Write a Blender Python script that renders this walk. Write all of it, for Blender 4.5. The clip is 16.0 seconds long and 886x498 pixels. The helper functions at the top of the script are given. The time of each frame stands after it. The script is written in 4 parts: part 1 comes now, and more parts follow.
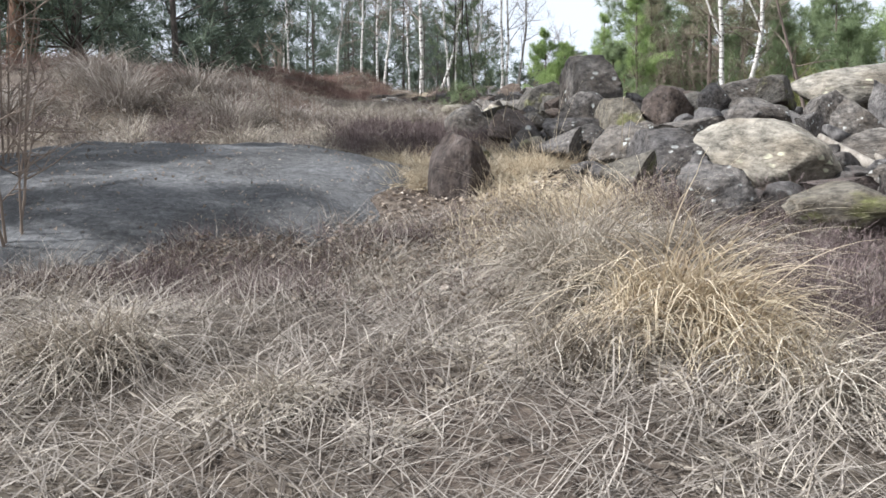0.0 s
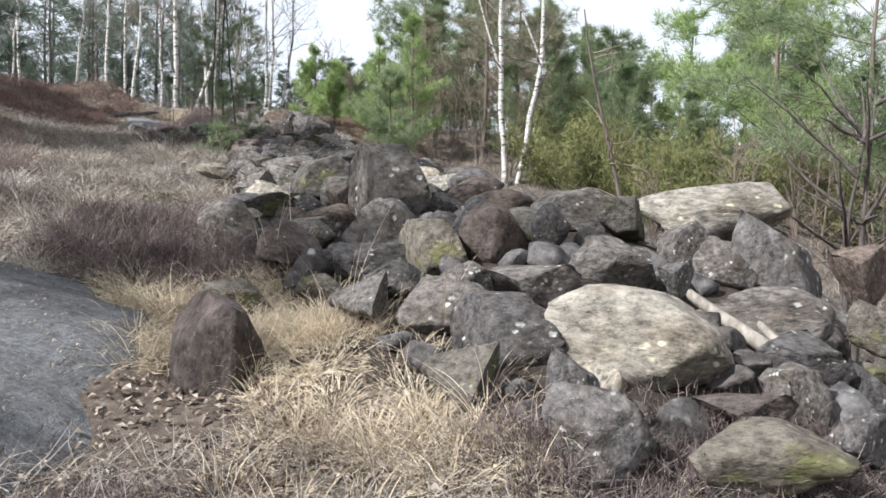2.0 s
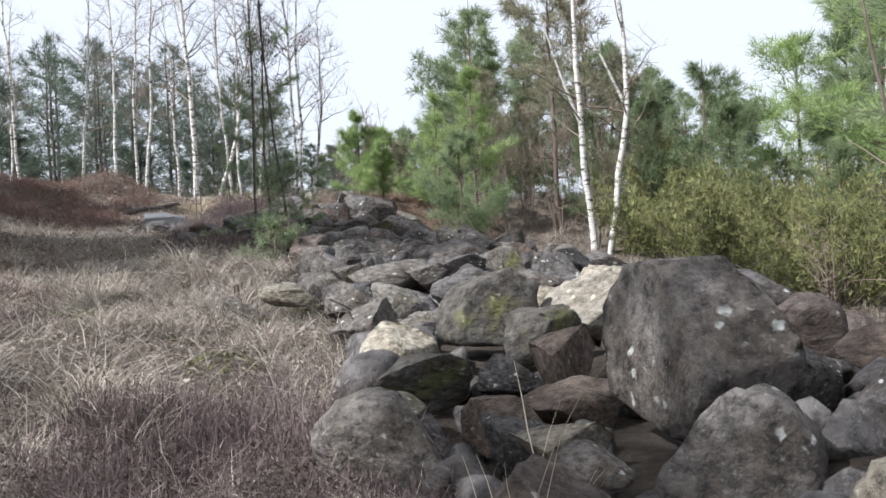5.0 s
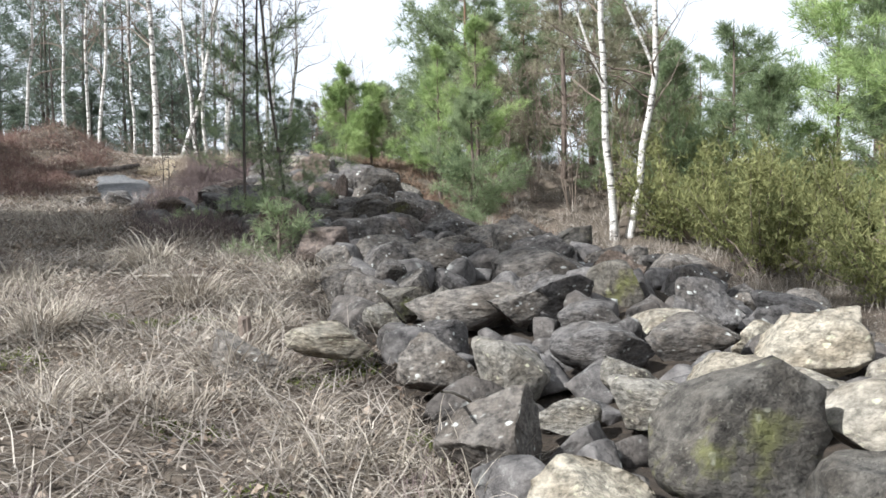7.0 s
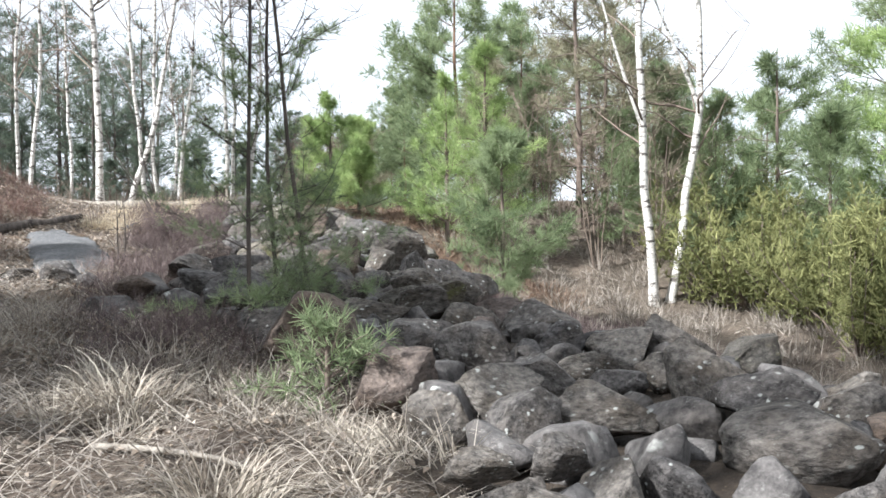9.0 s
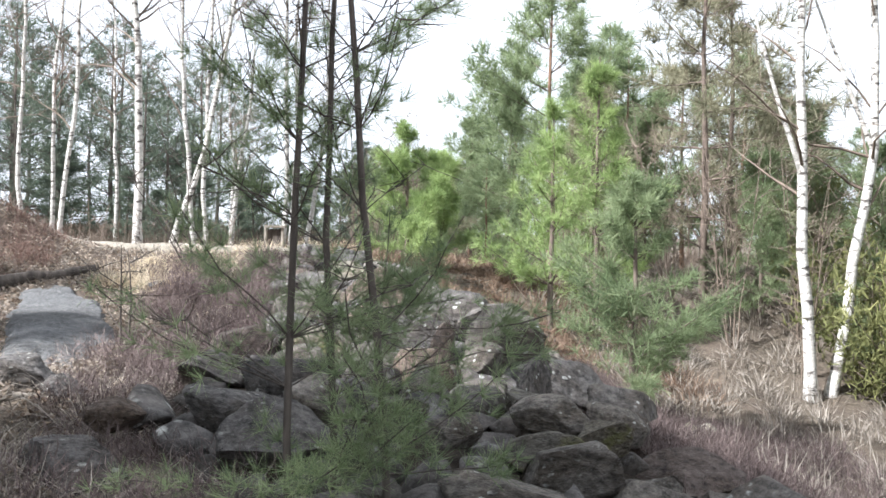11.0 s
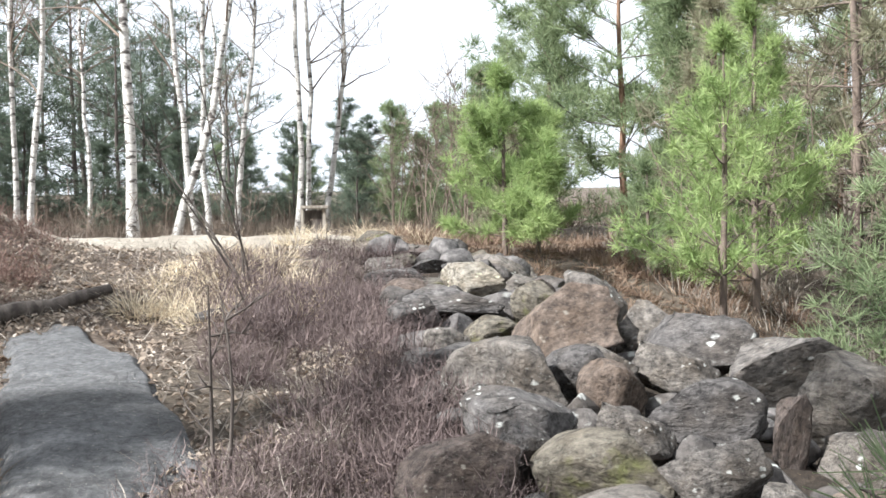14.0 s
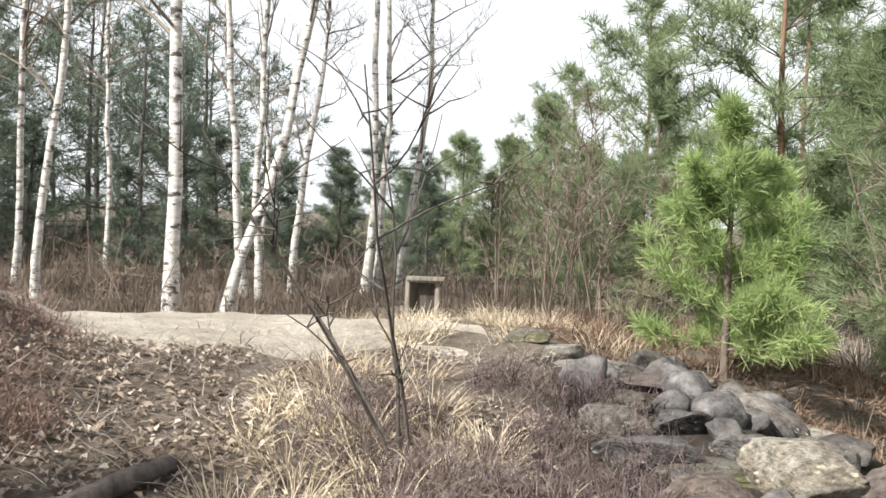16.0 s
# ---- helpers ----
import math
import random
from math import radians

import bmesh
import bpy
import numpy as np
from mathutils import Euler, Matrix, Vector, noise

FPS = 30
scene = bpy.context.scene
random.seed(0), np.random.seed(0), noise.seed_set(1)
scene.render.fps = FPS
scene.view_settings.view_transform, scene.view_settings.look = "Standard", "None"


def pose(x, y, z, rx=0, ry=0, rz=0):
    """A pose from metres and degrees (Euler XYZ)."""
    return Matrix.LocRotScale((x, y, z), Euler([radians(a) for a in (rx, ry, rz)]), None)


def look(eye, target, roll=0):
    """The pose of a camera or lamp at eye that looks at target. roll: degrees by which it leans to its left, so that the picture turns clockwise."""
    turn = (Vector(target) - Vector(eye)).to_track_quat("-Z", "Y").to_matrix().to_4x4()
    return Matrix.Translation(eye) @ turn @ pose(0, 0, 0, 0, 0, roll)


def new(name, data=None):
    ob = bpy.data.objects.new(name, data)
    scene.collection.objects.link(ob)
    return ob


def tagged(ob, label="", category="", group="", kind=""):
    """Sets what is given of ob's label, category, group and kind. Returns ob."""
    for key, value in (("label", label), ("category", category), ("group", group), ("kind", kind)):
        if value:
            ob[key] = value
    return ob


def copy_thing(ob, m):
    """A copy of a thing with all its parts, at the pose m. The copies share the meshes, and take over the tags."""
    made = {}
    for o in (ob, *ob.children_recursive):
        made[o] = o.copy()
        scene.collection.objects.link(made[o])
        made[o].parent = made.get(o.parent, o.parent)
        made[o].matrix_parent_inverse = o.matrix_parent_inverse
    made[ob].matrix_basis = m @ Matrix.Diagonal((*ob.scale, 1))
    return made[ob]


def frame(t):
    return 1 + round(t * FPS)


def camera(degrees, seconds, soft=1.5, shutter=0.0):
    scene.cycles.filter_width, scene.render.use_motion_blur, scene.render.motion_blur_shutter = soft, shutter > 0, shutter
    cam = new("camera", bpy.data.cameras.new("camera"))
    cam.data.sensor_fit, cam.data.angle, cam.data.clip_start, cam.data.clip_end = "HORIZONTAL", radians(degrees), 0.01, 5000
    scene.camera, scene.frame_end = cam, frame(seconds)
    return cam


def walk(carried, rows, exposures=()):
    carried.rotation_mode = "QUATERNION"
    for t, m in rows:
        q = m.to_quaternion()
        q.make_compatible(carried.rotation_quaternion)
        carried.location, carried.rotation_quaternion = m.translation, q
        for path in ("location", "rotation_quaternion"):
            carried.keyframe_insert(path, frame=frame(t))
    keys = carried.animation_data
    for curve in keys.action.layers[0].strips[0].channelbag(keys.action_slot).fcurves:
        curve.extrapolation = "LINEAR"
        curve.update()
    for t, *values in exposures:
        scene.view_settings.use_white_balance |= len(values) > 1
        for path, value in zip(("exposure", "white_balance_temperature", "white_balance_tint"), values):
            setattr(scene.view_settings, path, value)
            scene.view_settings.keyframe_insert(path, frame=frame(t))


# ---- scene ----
cam = camera(47.5, 16.0, 1.6, 0.0)
PATH = [
    (0.0, (0.000, 0.000, 1.500), (0.000, 2.989, 1.239), 0.00),
    (0.5, (0.019, 0.568, 1.803), (0.192, 3.547, 1.489), 0.39),
    (1.0, (0.019, 1.092, 2.050), (0.412, 4.047, 1.713), 1.36),
    (1.5, (0.033, 1.610, 2.227), (0.611, 4.535, 1.897), 2.07),
    (2.0, (0.026, 2.120, 2.385), (0.732, 5.022, 2.110), 1.98),
    (2.5, (-0.033, 2.707, 2.457), (0.743, 5.601, 2.314), 1.39),
    (3.0, (-0.045, 3.425, 2.394), (0.721, 6.325, 2.345), 0.68),
    (3.5, (-0.071, 4.143, 2.390), (0.657, 7.053, 2.388), 0.01),
    (4.0, (-0.104, 4.851, 2.426), (0.587, 7.770, 2.428), -0.85),
    (4.5, (-0.189, 5.446, 2.524), (0.475, 8.372, 2.483), -1.80),
    (5.0, (-0.292, 6.023, 2.630), (0.371, 8.948, 2.542), -2.50),
    (7.5, (-0.653, 9.147, 3.000), (0.208, 12.011, 2.770), -0.34),
    (8.0, (-0.770, 9.839, 3.088), (0.166, 12.681, 2.883), -0.32),
    (8.5, (-0.774, 10.662, 3.151), (0.209, 13.492, 2.993), -0.45),
    (11.0, (-0.253, 14.253, 3.501), (0.550, 17.143, 3.464), 1.38),
    (11.5, (-0.250, 14.704, 3.567), (0.431, 17.626, 3.593), 1.29),
    (12.0, (-0.255, 15.080, 3.625), (0.315, 18.026, 3.585), 1.12),
    (12.5, (-0.385, 15.641, 3.625), (0.133, 18.595, 3.543), 1.25),
    (13.0, (-0.501, 16.252, 3.657), (-0.006, 19.209, 3.560), 0.31),
    (13.5, (-0.680, 16.996, 3.693), (0.017, 19.910, 3.558), -0.79),
    (14.0, (-0.854, 17.623, 3.726), (0.079, 20.469, 3.557), -0.93),
    (14.5, (-0.926, 18.429, 3.804), (0.032, 21.267, 3.646), -0.19),
    (15.0, (-1.012, 19.315, 3.889), (-0.066, 22.159, 3.757), 0.89),
    (15.5, (-1.080, 20.134, 3.978), (-0.155, 22.985, 3.873), 1.56),
    (16.0, (-1.118, 20.880, 4.072), (-0.185, 23.729, 3.982), 2.27),
]
EXPOSURE = [(0.0, 1.03, 5800, 9), (3.0, 1.08, 5850, 10), (5.0, 0.96, 5800, 10), (7.5, 1.28, 5850, 7), (11.0, 1.58, 5850, 9), (14.5, 1.44, 6000, 8), (16.0, 1.24, 6300, 8)]
walk(cam, [(t, look(eye, target, roll)) for t, eye, target, roll in PATH], EXPOSURE)

# ---- world, sun ----
SUN_EL, SUN_AZ = radians(43), radians(-106)      # azimuth from +y towards +x
world = bpy.data.worlds.new("sky")
world.use_nodes = True
scene.world = world
wn = world.node_tree
sky = wn.nodes.new("ShaderNodeTexSky")
sky.sky_type = "NISHITA"
sky.sun_disc = False
sky.sun_elevation, sky.sun_rotation = SUN_EL, SUN_AZ
sky.air_density, sky.dust_density, sky.ozone_density = 1.0, 1.0, 1.0
# a thin white veil of high cloud over the blue
veil = wn.nodes.new("ShaderNodeMix")
veil.data_type = "RGBA"
wc, cloud = wn.nodes.new("ShaderNodeTexCoord"), wn.nodes.new("ShaderNodeTexNoise")
cloud.inputs["Scale"].default_value, cloud.inputs["Detail"].default_value = 2.2, 7.0
cover = wn.nodes.new("ShaderNodeMapRange")
cover.inputs[1].default_value, cover.inputs[2].default_value, cover.inputs[3].default_value, cover.inputs[4].default_value = 0.3, 0.7, 0.95, 1.0
wn.links.new(wc.outputs["Generated"], cloud.inputs["Vector"])
wn.links.new(cloud.outputs["Fac"], cover.inputs[0])
wn.links.new(cover.outputs[0], veil.inputs[0])
wn.links.new(sky.outputs[0], veil.inputs[6])
veil.inputs[7].default_value = (4.35, 4.38, 4.45, 1)
wn.links.new(veil.outputs[2], wn.nodes["Background"].inputs[0])
wn.nodes["Background"].inputs[1].default_value = 0.12
sun = new("sun", bpy.data.lights.new("sun", "SUN"))
sun.data.energy, sun.data.angle, sun.data.color = 5.0, radians(0.8), (1.0, 0.955, 0.90)
SUN_DIR = Vector((math.sin(SUN_AZ) * math.cos(SUN_EL), math.cos(SUN_AZ) * math.cos(SUN_EL), math.sin(SUN_EL)))
sun.matrix_world = look(SUN_DIR * 50, (0, 0, 0))


# ---- materials ----
def material(name, rough=0.9):
    m = bpy.data.materials.new(name)
    m.use_nodes = True
    t = m.node_tree
    b = t.nodes["Principled BSDF"]
    b.inputs["Roughness"].default_value = rough
    b.inputs["Specular IOR Level"].default_value = 0.25
    return m, t, b


def node(t, kind, **vals):
    n = t.nodes.new(kind)
    for k, v in vals.items():
        n.inputs[k].default_value = v
    return n


def ramp(t, fac, stops):
    n = t.nodes.new("ShaderNodeValToRGB")
    e = n.color_ramp.elements
    while len(e) < len(stops):
        e.new(0.5)
    for i, (p, c) in enumerate(stops):
        e[i].position, e[i].color = p, (*c, 1)
    t.links.new(fac, n.inputs[0])
    return n.outputs[0]


def noise_tex(t, scale, detail=6, rough=0.6, coord="Object", warp=0.0):
    c = t.nodes.new("ShaderNodeTexCoord")
    n = node(t, "ShaderNodeTexNoise", Scale=scale, Detail=detail, Roughness=rough, Distortion=warp)
    t.links.new(c.outputs[coord], n.inputs["Vector"])
    return n.outputs["Fac"]


def mix(t, fac, a, b, kind="MIX"):
    n = t.nodes.new("ShaderNodeMix")
    n.data_type, n.blend_type = "RGBA", kind
    if isinstance(fac, float):
        n.inputs[0].default_value = fac
    else:
        t.links.new(fac, n.inputs[0])
    for s, v in ((6, a), (7, b)):
        if isinstance(v, tuple):
            n.inputs[s].default_value = (*v, 1)
        else:
            t.links.new(v, n.inputs[s])
    return n.outputs[2]


def bumped(t, b, fac, strength, dist):
    n = node(t, "ShaderNodeBump", Strength=strength, Distance=dist)
    t.links.new(fac, n.inputs["Height"])
    t.links.new(n.outputs[0], b.inputs["Normal"])


def island(t, object_random=False):
    if object_random:
        return t.nodes.new("ShaderNodeObjectInfo").outputs["Random"]
    return t.nodes.new("ShaderNodeNewGeometry").outputs["Random Per Island"]


def leafy(name, stops, through_light=0.3, rough=0.8):
    """Blades, needles and leaves: each island its own shade, some light passing through."""
    m, t, b = material(name, rough)
    col = ramp(t, island(t), stops)
    col = mix(t, 0.35, col, ramp(t, noise_tex(t, 1.3, 3), [(0.35, stops[0][1]), (0.65, stops[-1][1])]))
    t.links.new(col, b.inputs["Base Color"])
    tr = t.nodes.new("ShaderNodeBsdfTranslucent")
    t.links.new(col, tr.inputs[0])
    mx = node(t, "ShaderNodeMixShader", Fac=through_light)
    t.links.new(b.outputs[0], mx.inputs[1])
    t.links.new(tr.outputs[0], mx.inputs[2])
    t.links.new(mx.outputs[0], t.nodes["Material Output"].inputs[0])
    return m


def rocky(name, dark, light, lichen, moss=0.0, spots=0.6):
    m, t, b = material(name, 0.92)
    grain = noise_tex(t, 9, 10, 0.72)
    broad = noise_tex(t, 1.7, 4, 0.55)
    col = ramp(t, grain, [(0.34, dark), (0.62, light)])
    tint = ramp(t, island(t, True), [(0.0, (0.62, 0.59, 0.58)), (0.35, (0.92, 0.88, 0.86)), (0.7, (1.0, 0.92, 0.83)), (1.0, (1.25, 1.16, 1.05))])
    col = mix(t, 1.0, col, tint, "MULTIPLY")
    col = mix(t, ramp(t, broad, [(0.42, (0, 0, 0)), (0.62, (0.75, 0.75, 0.75))]), col, mix(t, 1.0, col, (0.55, 0.50, 0.44), "MULTIPLY"))
    c = t.nodes.new("ShaderNodeTexCoord")
    v = node(t, "ShaderNodeTexVoronoi", Scale=7.5)
    wob = node(t, "ShaderNodeTexNoise", Scale=14.0, Detail=4.0)
    t.links.new(c.outputs["Object"], wob.inputs["Vector"])
    add = t.nodes.new("ShaderNodeVectorMath")
    add.operation = "MULTIPLY_ADD"
    add.inputs[1].default_value = (0.09, 0.09, 0.09)
    t.links.new(wob.outputs["Color"], add.inputs[0])
    t.links.new(c.outputs["Object"], add.inputs[2])
    t.links.new(add.outputs[0], v.inputs["Vector"])
    patch = ramp(t, v.outputs["Distance"], [(0.16, (1, 1, 1)), (0.27, (0, 0, 0))])
    where = ramp(t, noise_tex(t, 2.3, 3), [(spots - 0.08, (0, 0, 0)), (spots + 0.04, (0.85, 0.85, 0.85))])
    col = mix(t, mix(t, 1.0, patch, where, "MULTIPLY"), col, lichen)
    crust = ramp(t, noise_tex(t, 26, 6, 0.7), [(0.58, (0, 0, 0)), (0.66, (0.5, 0.5, 0.5))])
    col = mix(t, crust, col, mix(t, 0.35, col, lichen))
    if moss:
        col = mix(t, ramp(t, noise_tex(t, 1.2, 5, 0.65), [(0.60 - moss, (0, 0, 0)), (0.70 - moss, (0.9, 0.9, 0.9))]), col, (0.125, 0.125, 0.048))
    t.links.new(col, b.inputs["Base Color"])
    bumped(t, b, noise_tex(t, 7, 12, 0.63), 0.85, 0.06)
    return m


GRANITE = rocky("granite", (0.028, 0.027, 0.027), (0.190, 0.182, 0.175), (0.50, 0.50, 0.46), spots=0.57)
GRANITE_PINK = rocky("granite_reddish", (0.036, 0.030, 0.028), (0.180, 0.150, 0.132), (0.42, 0.40, 0.34), spots=0.66)
# its lightness holds lichen crust and some of the sunlight on the stones
GRANITE_PALE_LIT = rocky("granite_pale_lit", (0.075, 0.072, 0.062), (0.38, 0.365, 0.32), (0.50, 0.48, 0.34), spots=0.54)
GRANITE_MOSS = rocky("granite_mossy", (0.036, 0.034, 0.030), (0.175, 0.166, 0.145), (0.45, 0.44, 0.36), moss=0.05)

GRASS = leafy("dry_grass", [(0.0, (0.11, 0.085, 0.064)), (0.3, (0.235, 0.195, 0.15)), (0.7, (0.40, 0.35, 0.28)), (1.0, (0.62, 0.56, 0.47))], 0.25)
GRASS_GOLD = leafy("golden_grass", [(0.0, (0.18, 0.135, 0.095)), (0.4, (0.46, 0.37, 0.25)), (1.0, (0.76, 0.66, 0.49))], 0.3)
GRASS_GREY = leafy("grey_grass", [(0.0, (0.085, 0.068, 0.055)), (0.5, (0.205, 0.176, 0.148)), (1.0, (0.42, 0.375, 0.32))], 0.2)
HEATHER = leafy("heather", [(0.0, (0.040, 0.028, 0.027)), (0.6, (0.105, 0.076, 0.072)), (1.0, (0.24, 0.185, 0.168))], 0.15)
HEATHER_RED = leafy("heather_red", [(0.0, (0.070, 0.042, 0.035)), (0.6, (0.155, 0.092, 0.075)), (1.0, (0.27, 0.18, 0.145))], 0.15)
BRACKEN = leafy("bracken", [(0.0, (0.085, 0.052, 0.036)), (0.6, (0.18, 0.115, 0.080)), (1.0, (0.33, 0.245, 0.175))], 0.25)
BRUSH = leafy("brushwood", [(0.0, (0.040, 0.030, 0.024)), (0.6, (0.105, 0.080, 0.060)), (1.0, (0.20, 0.155, 0.115))], 0.1)
LEAF = leafy("leaf_litter", [(0.0, (0.085, 0.056, 0.038)), (0.5, (0.20, 0.145, 0.100)), (0.85, (0.33, 0.265, 0.20)), (1.0, (0.52, 0.46, 0.39))], 0.2)
MOSS = leafy("moss", [(0.0, (0.06, 0.07, 0.02)), (1.0, (0.17, 0.19, 0.05))], 0.2)
NEEDLE = leafy("pine_needles", [(0.0, (0.10, 0.135, 0.068)), (0.6, (0.215, 0.275, 0.145)), (1.0, (0.37, 0.42, 0.235))], 0.5)
NEEDLE_BRIGHT = leafy("young_needles", [(0.0, (0.15, 0.215, 0.075)), (0.6, (0.29, 0.39, 0.15)), (1.0, (0.44, 0.51, 0.22))], 0.45)
NEEDLE_DARK = leafy("dark_needles", [(0.0, (0.050, 0.068, 0.055)), (0.6, (0.105, 0.138, 0.10)), (1.0, (0.19, 0.22, 0.15))], 0.35)
NEEDLE_DULL = leafy("dull_needles", [(0.0, (0.115, 0.112, 0.072)), (0.6, (0.23, 0.225, 0.145)), (1.0, (0.38, 0.345, 0.235))], 0.4)
JUNIPER = leafy("juniper_needles", [(0.0, (0.080, 0.090, 0.034)), (0.6, (0.19, 0.20, 0.078)), (1.0, (0.34, 0.33, 0.14))], 0.35)
TWIGS = leafy("bare_twigs", [(0.0, (0.085, 0.062, 0.048)), (1.0, (0.24, 0.19, 0.15))], 0.0)


def barky(name, a, b_, scale=(18, 18, 4), marks=None):
    m, t, b = material(name, 0.9)
    c = t.nodes.new("ShaderNodeTexCoord")
    mp = node(t, "ShaderNodeMapping", Scale=scale)
    n = node(t, "ShaderNodeTexNoise", Scale=1.0, Detail=8.0, Roughness=0.65)
    t.links.new(c.outputs["Object"], mp.inputs[0])
    t.links.new(mp.outputs[0], n.inputs["Vector"])
    col = ramp(t, n.outputs["Fac"], [(0.32, a), (0.68, b_)])
    if marks:
        mp2 = node(t, "ShaderNodeMapping", Scale=(5, 5, 13))
        n2 = node(t, "ShaderNodeTexNoise", Scale=1.0, Detail=5.0, Roughness=0.7)
        t.links.new(c.outputs["Object"], mp2.inputs[0])
        t.links.new(mp2.outputs[0], n2.inputs["Vector"])
        col = mix(t, ramp(t, n2.outputs["Fac"], [(0.53, (0, 0, 0)), (0.60, (0.95, 0.95, 0.95))]), col, marks)
    t.links.new(col, b.inputs["Base Color"])
    bumped(t, b, n.outputs["Fac"], 0.6, 0.02)
    return m


BARK = barky("pine_bark", (0.065, 0.050, 0.042), (0.20, 0.155, 0.125))
BARK_RED = barky("pine_bark_red", (0.095, 0.058, 0.040), (0.27, 0.165, 0.11))
BARK_DARK = barky("dark_bark", (0.035, 0.028, 0.024), (0.125, 0.105, 0.090))
BIRCH = barky("birch_bark", (0.30, 0.275, 0.245), (0.68, 0.65, 0.60), (14, 14, 30), (0.060, 0.050, 0.045))
DEADWOOD = barky("dead_wood", (0.13, 0.11, 0.088), (0.33, 0.295, 0.25))


def ground_material():
    m, t, b = material("ground_litter", 0.95)
    fine = noise_tex(t, 17, 12, 0.75)
    broad = noise_tex(t, 0.8, 6, 0.6)
    a = ramp(t, fine, [(0.30, (0.040, 0.030, 0.024)), (0.52, (0.105, 0.080, 0.062)), (0.72, (0.24, 0.20, 0.155))])
    g = ramp(t, fine, [(0.30, (0.050, 0.038, 0.029)), (0.60, (0.15, 0.122, 0.092)), (0.75, (0.30, 0.25, 0.195))])
    col = mix(t, ramp(t, broad, [(0.42, (0, 0, 0)), (0.58, (1, 1, 1))]), a, g)
    t.links.new(col, b.inputs["Base Color"])
    bumped(t, b, fine, 0.8, 0.05)
    return m


def stone_material(name, a, b_, fleck, scale=26):
    m, t, b = material(name, 0.95)
    fine = noise_tex(t, scale, 12, 0.8)
    broad = noise_tex(t, 1.1, 6, 0.65, warp=0.6)
    col = ramp(t, fine, [(0.30, a), (0.66, b_)])
    col = mix(t, ramp(t, broad, [(0.40, (0, 0, 0)), (0.62, (0.7, 0.7, 0.7))]), col, mix(t, 1.0, col, (0.62, 0.60, 0.58), "MULTIPLY"))
    col = mix(t, ramp(t, noise_tex(t, 60, 4, 0.7), [(0.62, (0, 0, 0)), (0.70, (0.8, 0.8, 0.8))]), col, fleck)
    blots = noise_tex(t, 5.5, 8, 0.75, warp=1.2)
    col = mix(t, ramp(t, blots, [(0.50, (0, 0, 0)), (0.66, (0.6, 0.6, 0.6))]), col, mix(t, 1.0, col, (0.45, 0.42, 0.40), "MULTIPLY"))
    t.links.new(col, b.inputs["Base Color"])
    bumped(t, b, blots, 0.9, 0.08)
    return m


GROUND = ground_material()
SLAB = stone_material("bedrock", (0.045, 0.045, 0.047), (0.215, 0.212, 0.210), (0.47, 0.43, 0.36))
# soil darkened so that its colour holds the shadow between boulders
SHADED_SOIL = stone_material("soil", (0.018, 0.015, 0.012), (0.085, 0.065, 0.048), (0.22, 0.16, 0.10), 20)
GRAVEL = stone_material("gravel", (0.26, 0.225, 0.18), (0.52, 0.47, 0.39), (0.62, 0.58, 0.50), 40)

# ---- ground shape ----
PROFILE = [(-8, -1.2), (-3, -0.35), (0, 0.15), (1.1, 0.48), (2.1, 0.66), (3.4, 0.76), (4.9, 0.90), (6, 1.08),
           (8, 1.42), (10, 1.68), (12, 1.90), (14.3, 2.10), (17.6, 2.36), (20.9, 2.62), (24.2, 2.92), (26.2, 3.14),
           (28.0, 3.26), (28.6, 3.25), (29.8, 3.02), (34, 3.1), (60, 3.6), (400, 5.0)]
PY = np.array([p[0] for p in PROFILE], float)
PZ = np.array([p[1] for p in PROFILE], float)


def smooth(a, b, v):
    u = np.clip((v - a) / (b - a), 0, 1)
    return u * u * (3 - 2 * u)


def bump(x, y, cx, cy, rx, ry, h):
    return h * np.exp(-((x - cx) / rx) ** 2 - ((y - cy) / ry) ** 2)


def height(x, y):
    """The ground's height: a hillside climbing along y, a bank to the west, a fall to the east."""
    x, y = np.asarray(x, float), np.asarray(y, float)
    z = (np.interp(y - 0.5, PY, PZ) + 2 * np.interp(y, PY, PZ) + np.interp(y + 0.5, PY, PZ)) / 4
    up = smooth(15.6, 18, y)
    z = z - 1.15 * smooth(0.0, 1.0, (x - 0.04 * (y - 12) - 2.0 + 1.2 * up) / (4.0 + 0.4 * up)) * smooth(3, 9, y) * (1 - 0.8 * smooth(23, 28, y))
    z = z + 0.75 * smooth(1.6, 5.5, -x) * smooth(8, 14, y) * (1 - smooth(24, 27, y))
    z = z + bump(x, y, -2.25, 26.7, 0.80, 1.0, 0.55) + bump(x, y, -4.2, 25.6, 1.8, 1.6, 0.35) + bump(x, y, -2.9, 11.6, 1.5, 1.5, 0.38)
    z = z + bump(x, y, 2.6, 8.6, 1.9, 2.6, 0.30) + bump(x, y, 0.9, 25.6, 1.2, 1.4, 0.10)
    z = z + bump(x, y, 1.0, 5.6, 0.8, 0.8, 0.10) - bump(x, y, -0.4, 5.2, 1.6, 0.7, 0.10)
    z = z + bump(x, y, 3.2, 7.9, 1.2, 1.1, 0.30) + bump(x, y, 0.92, 3.85, 0.50, 0.60, 0.14)
    return z


def rough(x, y):
    """Small unevenness of the ground."""
    return (0.035 * np.sin(2.1 * x + 1.3 * y) * np.sin(1.7 * y - 0.6 * x) + 0.020 * np.sin(5.3 * x - 3.1 * y + 1)
            + 0.016 * np.sin(4.1 * y + 6.7 * x) + 0.010 * np.sin(11.0 * x + 2) * np.sin(9.7 * y))


def ground(x, y):
    return height(x, y) + rough(np.asarray(x, float), np.asarray(y, float))


